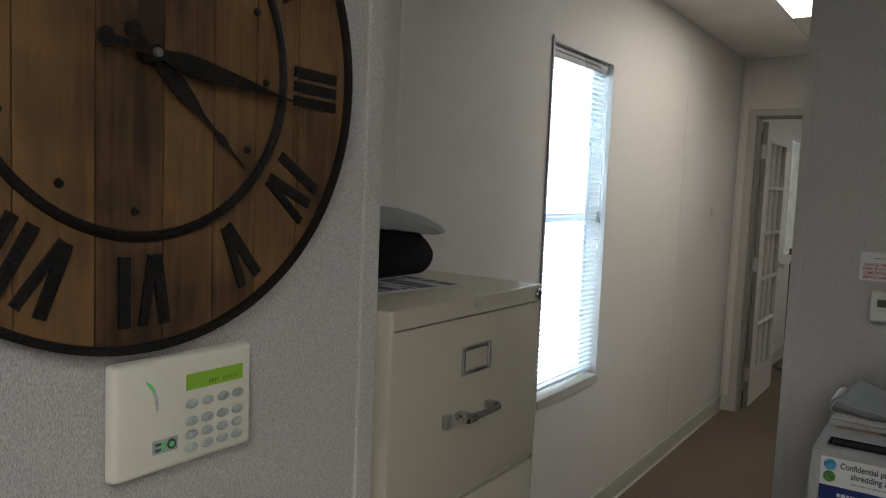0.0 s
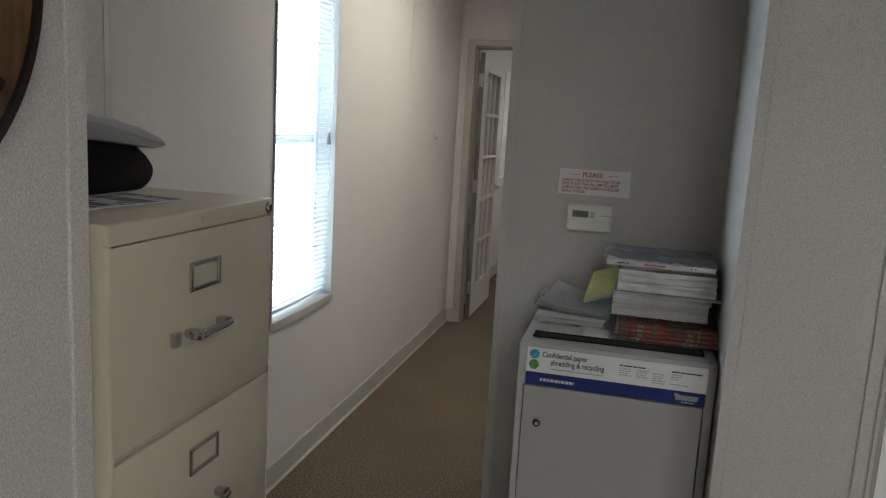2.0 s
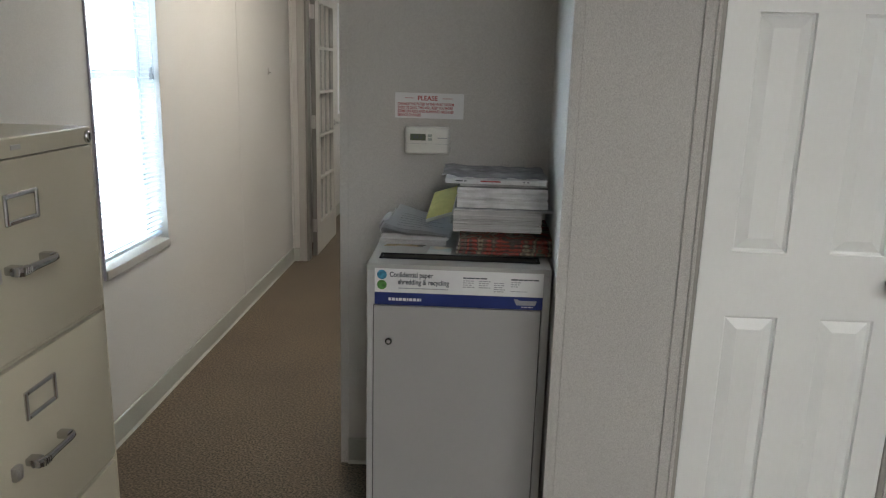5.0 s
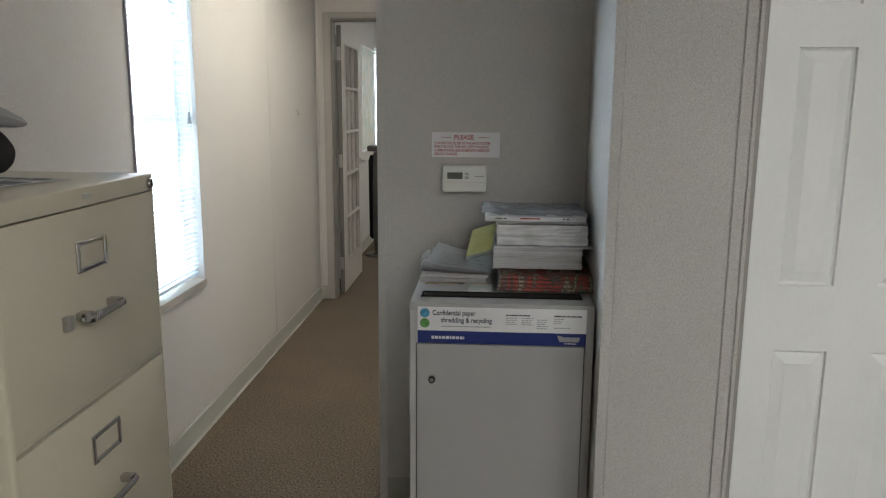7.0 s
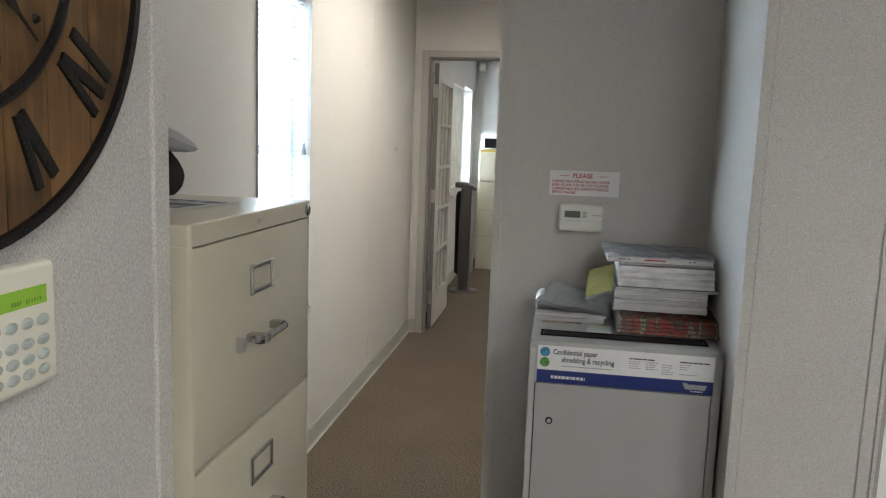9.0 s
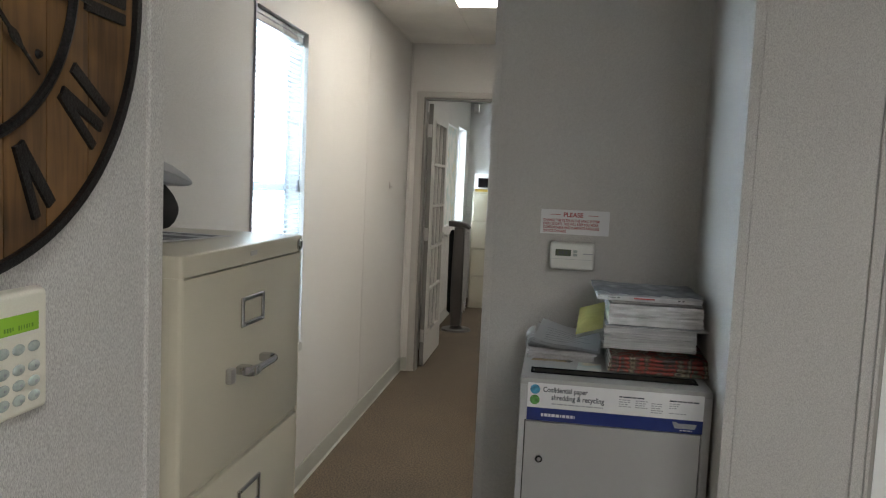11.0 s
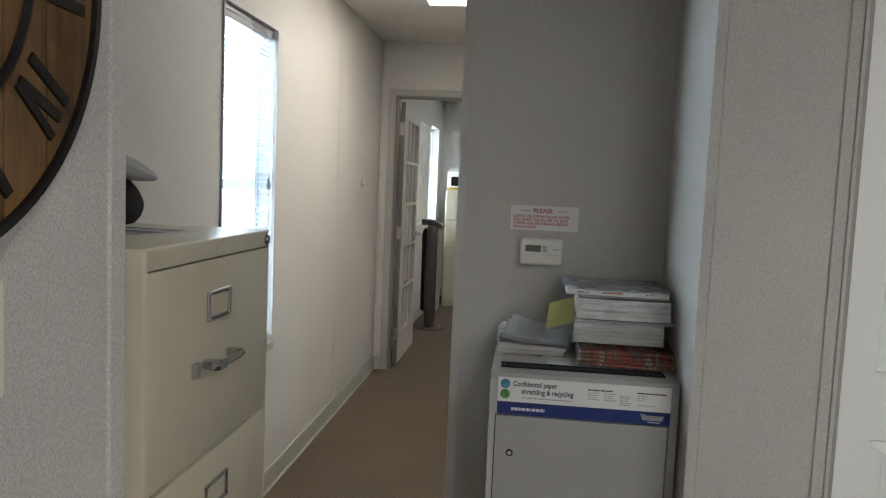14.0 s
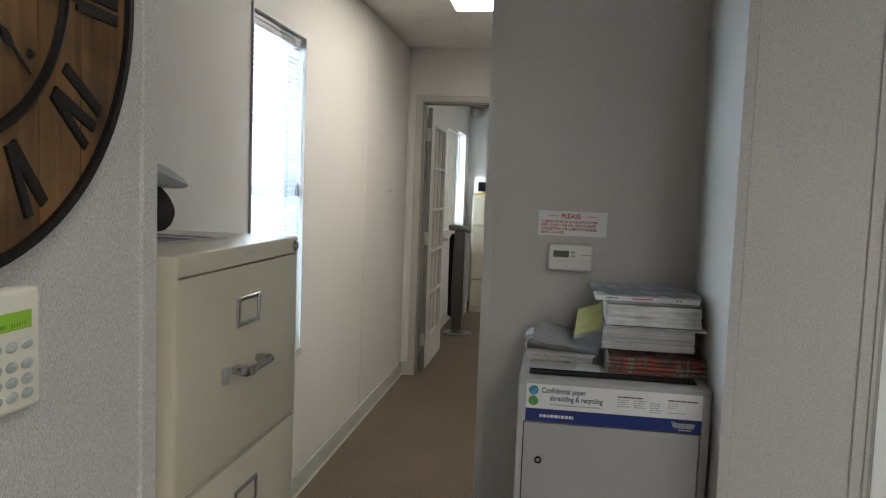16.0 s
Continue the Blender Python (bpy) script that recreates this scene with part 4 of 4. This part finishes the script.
part("front_frame", g, M_BINEDGE, bn)
part("door_gap", box(BX0 + 0.0168, BX1 - 0.0228, BY0 + 0.010, BY0 + 0.0157, 0.0602, 0.7948), M_GAP, bn)
bd = part("bin_door", box(-0.0705, 0.4085, BY0 + 0.001, BY0 + 0.0098, 0.064, 0.7915, 0.001), M_BIN, bn, "locked grey laminate door")
lk = part("lock", rod((-0.027, BY0 - 0.004, 0.685), (-0.027, BY0 + 0.002, 0.685), 0.0100, 20), M_IRON, bd, "round dark key lock", True)
part("keyhole", rod((-0.027, BY0 - 0.0052, 0.685), (-0.027, BY0 - 0.0041, 0.685), 0.0058, 16), M_STEEL, lk)
YL = BY0 - 0.0012
lab = part("label_white", box(-0.068, 0.412, YL, BY0 - 0.0002, 0.8335, 0.9035), M_WHITEPRINT, bn, "white printed label band")
nav = part("label_navy", box(-0.068, 0.412, YL, BY0 - 0.0002, 0.7965, 0.833), M_NAVY, bn, "navy blue label band")
for z, m in ((0.8855, M_BLUE), (0.8555, M_GREEN)):
    part("emblem", rod((-0.0475, YL - 0.0006, z), (-0.0475, YL + 0.0002, z), 0.0138, 28), m, lab)
lettering("Confidential paper", 0.0205, (-0.0255, YL - 0.0006, 0.8800), "y", M_INK, lab, "heading", squeeze=0.80)
lettering("shredding & recycling", 0.0205, (-0.0015, YL - 0.0006, 0.8590), "y", M_INK, lab, "heading", squeeze=0.82)


def bars(x0, x1, z, h, material, parent, pieces):
    g = bmesh.new()
    random.seed(int(1000 * (x0 + z)))
    q = x0
    while q < x1 - 0.002:
        w = min(x1 - q, random.uniform(0.5, 1.4) * (x1 - x0) / pieces)
        box(q, q + w, YL - 0.0006, YL - 0.0001, z - h / 2, z + h / 2, bm=g)
        q += w + 0.0022
    return part("text_bar", g, material, parent)


bars(0.0, 0.142, 0.8470, 0.0028, M_GREYINK, lab, 10)
bars(0.184, 0.252, 0.8835, 0.0038, M_INK, lab, 4)
bars(0.320, 0.402, 0.8835, 0.0038, M_INK, lab, 5)
for c, (a, b, rows_) in enumerate(((0.184, 0.218, 4), (0.229, 0.262, 4), (0.272, 0.304, 5), (0.320, 0.348, 3))):
    for r in range(rows_):
        bars(a, b - 0.004 * (r % 3), 0.8755 - 0.0062 * r - (0.004 if c == 2 else 0), 0.0025, M_GREYINK, lab, 3)
bars(0.320, 0.366, 0.8490, 0.0022, M_GREYINK, lab, 4)
bars(-0.028, 0.066, 0.8135, 0.0085, M_WHITEPRINT, nav, 13)
g = prism([(0.330, 0.8265), (0.341, 0.826), (0.346, 0.8225), (0.396, 0.8225), (0.391, 0.8085), (0.338, 0.8085)], "y", YL - 0.0007, YL)
part("emblem", g, M_GREYINK, nav, "plain pale emblem")
bars(0.352, 0.385, 0.8035, 0.0028, M_WHITEPRINT, nav, 4)

# ---- papers on the bin ----


def pile(name, x0, x1, y0, y1, z0, z1, n, material, label, jitter=0.004, seed=1, category="paper stack", turn=0.0):
    """Sheaves lying on one another, each a little askew, with soft edges."""
    rnd = random.Random(seed)
    t = thing(name, ((x0 + x1) / 2, (y0 + y1) / 2, z0), label, category)
    h = (z1 - z0) / n
    for i in range(n):
        dx, dy = rnd.uniform(-jitter, jitter), rnd.uniform(-jitter, jitter)
        g = bmesh.new()
        nx = 8
        cx, cy = (x0 + x1) / 2, (y0 + y1) / 2
        low, high = [], []
        for k in range(nx + 1):
            u = k / nx
            sag = 0.0006 * math.sin(7 * u + i) * (1 if n > 4 else 3)
            for v_, yv in ((0, y0 + dy), (1, y1 + dy)):
                wob = rnd.uniform(-0.0012, 0.0012)
                low.append(g.verts.new((x0 + dx + u * (x1 - x0), yv + wob, z0 + h * i + sag * (i > 0))))
                high.append(g.verts.new((x0 + dx + u * (x1 - x0), yv + wob, z0 + h * (i + 0.93) + sag)))
        for k in range(nx):
            a, b, c, d = 2 * k, 2 * k + 1, 2 * k + 3, 2 * k + 2
            g.faces.new((low[a], low[b], low[c], low[d]))
            g.faces.new((high[a], high[d], high[c], high[b]))
            g.faces.new((low[a], low[d], high[d], high[a]))
            g.faces.new((low[b], high[b], high[c], low[c]))
        g.faces.new((low[0], high[0], high[1], low[1]))
        g.faces.new((low[-2], low[-1], high[-1], high[-2]))
        turned(g, Matrix.Translation((cx, cy, 0)) @ pose(0, 0, 0, 0, 0, turn + rnd.uniform(-0.6, 0.6)) @ Matrix.Translation((-cx, -cy, 0)))
        part("sheaf", g, material, t)
    return t


def bundle(name, x0, x1, y0, y1, z0, z1, material, label, seed, loose=3, category="paper stack", turn=0.0):
    """A tight block of pages: uneven soft sides, and a few sheets that stick out."""
    rnd = random.Random(seed)
    t = thing(name, ((x0 + x1) / 2, (y0 + y1) / 2, z0), label, category)
    nx, nz = 30, 14
    m = Matrix.Translation(((x0 + x1) / 2, (y0 + y1) / 2, 0)) @ pose(0, 0, 0, 0, 0, turn) @ Matrix.Translation((-(x0 + x1) / 2, -(y0 + y1) / 2, 0))
    shift = [rnd.uniform(-0.0016, 0.0016) for _ in range(nz + 1)]
    ring = [(x0 + (x1 - x0) * i / nx, y0, 0, -1) for i in range(nx)] + [(x1, y0 + (y1 - y0) * i / 6, 1, 0) for i in range(6)]
    ring += [(x1 - (x1 - x0) * i / nx, y1, 0, 1) for i in range(nx)] + [(x0, y1 - (y1 - y0) * i / 6, -1, 0) for i in range(6)]
    g = bmesh.new()
    rows_ = []
    for k in range(nz + 1):
        w = k / nz
        row = []
        for i, (a, b, ux, uy) in enumerate(ring):
            out = shift[k] + rnd.uniform(-0.0007, 0.0007) + 0.0014 * math.sin(i * 0.55 + seed + 3 * w)
            wave = 0.0016 * math.sin(9 * (a - x0) / (x1 - x0) + seed) * w
            row.append(g.verts.new((a + ux * out, b + uy * out, z0 + (z1 - z0) * w + wave * (k < nz))))
        rows_.append(row)
    n = len(ring)
    for r1, r2 in zip(rows_, rows_[1:]):
        for i in range(n):
            g.faces.new((r1[i], r1[(i + 1) % n], r2[(i + 1) % n], r2[i]))
    g.faces.new(rows_[0])
    g.faces.new(rows_[-1])
    part("page_block", turned(g, m), material, t, "", True)
    for k in range(loose):
        z = z0 + (z1 - z0) * (k + 0.6) / (loose + 0.4)
        dx, dy = rnd.uniform(-0.007, 0.007), rnd.uniform(0.003, 0.008)
        part("loose_sheet", turned(box(x0 - 0.002 + dx, x1 + 0.002 + dx, y0 - dy, y1 - 0.03, z - 0.0006, z + 0.0006), m), M_PAPER, t)
    return t


def folded_paper(x0, x1, y0, y1, low, label, turn):
    """A folded newspaper: pages tucked in a cover, its rounded fold to the front. low: heights of its underside at the fold and at the back."""
    (za, zb), h = low, 0.0105
    t = thing("newspaper", ((x0 + x1) / 2, y0, za), label, "newspaper", "newspapers on the bin")
    m = Matrix.Translation((x0, y0, 0)) @ pose(0, 0, 0, 0, 0, turn) @ Matrix.Translation((-x0, -y0, 0))
    fold = [(y0 + h / 2 + math.cos(a) * h / 2, za + h / 2 + math.sin(a) * h / 2) for a in (math.pi / 2 + math.pi * i / 6 for i in range(7))]
    g = prism([(y1, zb + 0.0135)] + fold + [(y1, zb)], "x", x0, x1)
    part("cover", turned(g, m), M_NEWS, t, "", True)
    inner = [(y0 + 0.006, za + 0.0015), (y1 - 0.004, zb + 0.001), (y1 - 0.004, zb + 0.0125), (y0 + 0.006, za + h - 0.0015)]
    part("page_edge", turned(prism(inner, "x", x0 - 0.0025, x1 + 0.0025), m), M_PAPERGREY, t)
    return t


Z = BZ + 0.0045
for i in range(4):
    folded_paper(0.160 + 0.003 * i, 0.455 + 0.003 * ((i * 2) % 3), 2.120 + 0.006 * i, 2.42, (Z + 0.0108 * i, Z + 0.0138 * i), "folded colour newspaper under the paper stack", -1.5 + 0.8 * i)
bundle("paper_stack", 0.147, 0.414, 2.168, 2.44, 0.9795, 1.0425, M_PAGES, "stack of grey-white bundled papers", 3, 4)
bundle("folder_sheet", 0.150, 0.446, 2.160, 2.445, 1.0445, 1.0510, M_WRAP, "clear plastic sleeve between two paper stacks", 4, 1, "paper sleeve")
bundle("paper_stack", 0.157, 0.430, 2.166, 2.445, 1.0535, 1.1150, M_PAGESWRAP, "thick stack of white papers in clear wrap", 5, 0)
bundle("magazine_stack", 0.165, 0.424, 2.180, 2.445, 1.1170, 1.1255, M_PAPERGREY, "thin grey magazines between paper stacks", 6, 1)
wm = bundle("wrapped_magazines", 0.122, 0.424, 2.160, 2.44, 1.1270, 1.1420, M_WHITEPRINT, "magazines in crumpled clear wrap on top of the stack", 7, 0, "magazine", -1.0)
part("red_print", box(0.225, 0.285, 2.1535, 2.1565, 1.1345, 1.1380), M_RED, wm, "red printed bar")
for a, b in ((0.150, 0.172), (0.176, 0.184), (0.352, 0.358), (0.364, 0.370)):
    part("text_bar", box(a, b, 2.1535, 2.1565, 1.1350, 1.1375), M_INK, wm)
# crumpled film over the top magazine, bunched up at one end
g = bmesh.new()
rnd = random.Random(12)
nu, nv = 34, 16
film = []
for i in range(nu + 1):
    for k in range(nv + 1):
        u, v_ = i / nu, k / nv
        bunch = 0.006 * math.exp(-((u - 0.07) / 0.08) ** 2)
        film.append(g.verts.new((0.110 + 0.318 * u + rnd.uniform(-0.002, 0.002), 2.158 + 0.29 * v_ + rnd.uniform(-0.002, 0.002), 1.1445 + bunch + 0.0012 * (1 + math.sin(31 * u + 9 * v_)) + rnd.uniform(0, 0.0022))))
for i in range(nu):
    for k in range(nv):
        a = i * (nv + 1) + k
        g.faces.new((film[a], film[a + nv + 1], film[a + nv + 2], film[a + 1]))
bmesh.ops.solidify(g, geom=g.faces[:], thickness=0.0008)
part("film", g, M_WRAP, wm, "crumpled grey film", True)
# loose pile beside the stack
pile("magazine_stack", -0.084, 0.125, 2.240, 2.465, Z - 0.0043, Z + 0.010, 2, M_PAPERGREY, "grey magazines lying behind the slot", 0.006, 8, turn=2)
pile("letter_stack", -0.078, 0.132, 2.245, 2.465, Z + 0.0105, Z + 0.028, 6, M_PAPER, "loose pile of opened white letters", 0.008, 9, turn=-3)


def curled(name, x0, w, y0, d, z, rise, lift, skew, material, label):
    """A thin letter curling up from its front edge, with printed lines."""
    t = thing(name, (x0 + w / 2, y0, z), label, "paper", "curled letters on the bin")

    def at(u, v_, up=0.0):
        return (x0 + w * u + skew * v_, y0 + d * v_ - 0.02 * u, z + up + rise * v_ * (1 - 0.4 * u) + lift * (1 - u) ** 2 + 0.002 * math.sin(9 * u + 5 * v_ + skew * 90))

    def patch(u0, u1, v0, v1, nx, ny, up, thick):
        g = bmesh.new()
        grid = [g.verts.new(at(u0 + (u1 - u0) * i / nx, v0 + (v1 - v0) * j / ny, up)) for i in range(nx + 1) for j in range(ny + 1)]
        for i in range(nx):
            for j in range(ny):
                k = i * (ny + 1) + j
                g.faces.new((grid[k], grid[k + ny + 1], grid[k + ny + 2], grid[k + 1]))
        bmesh.ops.solidify(g, geom=g.faces[:], thickness=thick)
        return g

    part("letter", patch(0, 1, 0, 1, 12, 8, 0, 0.0022), material, t, "", True)
    for k in range(6):
        part("text_bar", patch(0.14, 0.55 + 0.05 * ((k * 3) % 7), 0.12 + 0.10 * k, 0.132 + 0.10 * k, 6, 1, 0.0006, 0.0005), M_GREYINK, t)
    return t


curled("curled_letter", -0.082, 0.205, 2.235, 0.21, Z + 0.029, 0.014, 0.010, 0.012, M_PAPERGREY, "grey printed letter in the loose pile")
curled("curled_letter", -0.075, 0.215, 2.225, 0.22, Z + 0.034, 0.022, 0.016, 0.018, M_PAPER, "white printed letter in the loose pile")
curled("curled_letter", -0.066, 0.200, 2.235, 0.21, Z + 0.040, 0.026, 0.022, 0.026, M_WHITEPRINT, "curled white letter on top of the pile")
# an opened envelope folded over at the edge of the pile
ev = thing("opened_envelope", (-0.07, 2.33, Z + 0.03), "torn white envelope bent over the edge of the letter pile", "envelope")
for k in range(3):
    r = 0.020 + 0.005 * k
    c = Z + 0.034 + 0.004 * k
    arc_ = [(-0.062 - r * math.sin(a), c + r * 0.95 * math.cos(a)) for a in (radians(18 * q) for q in range(9))]
    inner = [(-0.062 - (r - 0.0016) * math.sin(a), c + (r - 0.0016) * 0.95 * math.cos(a)) for a in (radians(18 * q) for q in range(9))]
    part("fold", prism(arc_ + inner[::-1], "y", 2.245 + 0.012 * k, 2.42 - 0.01 * k), M_WHITEPRINT if k % 2 else M_PAPERGREY, ev, "", True)
yl = thing("yellow_envelope", (0.11, 2.25, Z + 0.05), "padded yellow envelope leaning against the paper stack", "envelope")
g = bmesh.new()
grid = []
for i in range(9):
    for j in range(9):
        u, v_ = i / 8, j / 8
        bulge = 0.010 * math.sin(math.pi * u) * math.sin(math.pi * v_)
        grid.append(g.verts.new((0.062 + 0.080 * u + 0.016 * v_, 2.190 - 0.015 * u + 0.20 * v_, Z + 0.090 + 0.028 * u + 0.052 * v_ + bulge)))
for i in range(8):
    for j in range(8):
        a = i * 9 + j
        g.faces.new((grid[a], grid[a + 9], grid[a + 10], grid[a + 1]))
bmesh.ops.solidify(g, geom=g.faces[:], thickness=0.005)
part("envelope_body", g, M_YELLOW, yl, "", True)
for k in range(3):
    g = bmesh.new()
    q = [g.verts.new((0.063 + 0.078 * u + 0.016 * v_, 2.193 + 0.003 * k - 0.015 * u + 0.19 * v_, Z + 0.0835 - 0.0035 * k + 0.028 * u + 0.050 * v_)) for u, v_ in ((0, 0), (1, 0), (1, 1), (0, 1))]
    g.faces.new(q)
    bmesh.ops.solidify(g, geom=g.faces[:], thickness=0.0018)
    part("page", g, M_PAPER, yl)
sheet("brown_leaflet", [(-0.068, 2.212), (0.052, 2.216), (0.062, 2.238), (-0.06, 2.237)], BZ + 0.0003, M_OCHRE_LEAF, "tan leaflet lying beside the slot", "paper", 0.0012)
sheet("pamphlet", [(0.070, 2.130), (0.142, 2.124), (0.146, 2.215), (0.078, 2.222)], BZ + 0.0003, M_MAP, "small green and white pamphlet beside the slot", "paper", 0.0015)

# ---- far office ----
fan = thing("tower_fan", (-0.935, 7.25, 0), "charcoal tower fan with silver grille on a round base", "fan")
g = rod((-0.935, 7.25, 0), (-0.935, 7.25, 0.018), 0.15, 40, r2=0.143)
part("base", g, M_FAN, fan, "round grey base plate", True)
rod_b = rod((-0.935, 7.25, 0.0185), (-0.935, 7.25, 0.05), 0.07, 24, r2=0.045)
part("neck", rod_b, M_FAN, fan, "", True)
col = [(-0.985, 0.05), (-0.890, 0.05), (-0.882, 0.30), (-0.884, 0.70), (-0.892, 1.03), (-0.985, 1.03), (-0.995, 0.70), (-0.995, 0.30)]
part("column", prism(col, "y", 7.175, 7.325, 0.014), M_FAN, fan, "", True)
part("rear_shell", prism([(-1.030, 0.20), (-0.997, 0.17), (-0.997, 0.99), (-1.018, 1.00), (-1.036, 0.95)], "y", 7.19, 7.31, 0.006), M_BLACKPLASTIC, fan, "black rear shell", True)
part("cap", prism([(-1.045, 1.035), (-0.890, 1.032), (-0.840, 1.010), (-0.835, 1.030), (-0.868, 1.062), (-0.93, 1.082), (-1.045, 1.090)], "y", 7.172, 7.328, 0.008), M_FAN, fan, "flared control cap", True)
face = [(-0.880, 0.20), (-0.862, 0.18), (-0.846, 0.45), (-0.843, 0.72), (-0.852, 0.98), (-0.880, 0.985)]
part("grille_frame", prism(face, "y", 7.176, 7.190, 0.003, prism(face, "y", 7.310, 7.324, 0.003)), M_FANGRILLE, fan, "silver grille surround", True)
g = bmesh.new()
for i in range(26):
    z = 0.225 + 0.029 * i
    box(-0.878, -0.850, 7.1905, 7.3095, z, z + 0.006, bm=g)
part("grille", g, M_FANGRILLE, fan, "silver-grey louvred grille")
part("control_knob", rod((-0.852, 7.174, 0.29), (-0.866, 7.166, 0.29), 0.014, 16), M_STEEL, fan, "", True)


def far_cabinet(x0, x1, y0, y1, top, label):
    """Four-drawer cabinet whose drawers face south."""
    t = thing("filing_cabinet", ((x0 + x1) / 2, (y0 + y1) / 2, 0), label, "filing cabinet")
    part("body", box(x0, x1, y0 + 0.016, y1, 0, top, 0.004), M_PUTTY, t)
    pitch = (top - 0.085) / 4
    mid = (x0 + x1) / 2
    for i in range(4):
        z1 = top - 0.03 - pitch * i
        d = part("drawer", box(x0 + 0.012, x1 - 0.012, y0, y0 + 0.0158, z1 - pitch + 0.012, z1, 0.003), M_PUTTY, t)
        g = bmesh.new()
        a, b, c, e = mid - 0.04, mid + 0.04, z1 - 0.10, z1 - 0.05
        for q in ((a, a + 0.008, c, e), (b - 0.008, b, c, e), (a + 0.008, b - 0.008, c, c + 0.008), (a + 0.008, b - 0.008, e - 0.008, e)):
            box(q[0], q[1], y0 - 0.004, y0 + 0.001, q[2], q[3], bm=g)
        part("label_holder", g, M_STEEL, d)
        g = rod((mid - 0.055, y0 - 0.026, z1 - 0.165), (mid + 0.055, y0 - 0.026, z1 - 0.165), 0.008, 10)
        for a in (mid - 0.048, mid + 0.048):
            rod((a, y0 + 0.001, z1 - 0.165), (a, y0 - 0.026, z1 - 0.165), 0.006, 8, bm=g)
        part("handle", g, M_STEEL, d, "chrome bar pull", True)
    return t


far_cabinet(-0.985, -0.525, 8.66, 9.30, 1.375, "cream four-drawer filing cabinet at the end of the far office")
far_cabinet(-0.515, -0.055, 8.66, 9.30, 1.375, "cream filing cabinet beside another in the far office")
pile("binder_stack", -0.965, -0.62, 8.70, 8.98, 1.3755, 1.405, 2, M_OCHRE, "ochre binders on the far filing cabinet", 0.006, 21, "binder")
pr = thing("small_printer", (-0.80, 8.85, 1.406), "white and black desktop printer on ochre binders", "printer")
part("body", box(-0.975, -0.62, 8.70, 9.0, 1.4058, 1.585, 0.015, seg=2), M_PLASTIC, pr, "", True)
part("tray_mouth", box(-0.93, -0.66, 8.690, 8.705, 1.425, 1.535, 0.004), M_BLACKPLASTIC, pr, "black paper mouth")
pile("paper_stack", -0.95, -0.66, 8.72, 8.97, 1.5855, 1.625, 3, M_PAPER, "papers on the printer", 0.008, 22)
mp_ = thing("wall_map", (XW, 7.83, 1.53), "pale framed map on the far office wall", "map")
part("map_sheet", box(XW + 0.001, XW + 0.006, 7.47, 8.22, 1.03, 2.04), M_MAP, mp_)
g = bmesh.new()
for a in ((7.45, 7.47, 1.01, 2.06), (8.22, 8.24, 1.01, 2.06), (7.47, 8.22, 1.01, 1.03), (7.47, 8.22, 2.04, 2.06)):
    box(XW + 0.0008, XW + 0.012, *a, bm=g)
part("map_frame", g, M_VINYLFRAME, mp_)
sp = thing("wall_sensor", (-1.06, 9.35, 2.40), "small white box fixed high in the corner", "sensor")
part("case", box(-1.10, -1.03, 9.36, 9.419, 2.36, 2.46, 0.008), M_PLASTIC, sp)
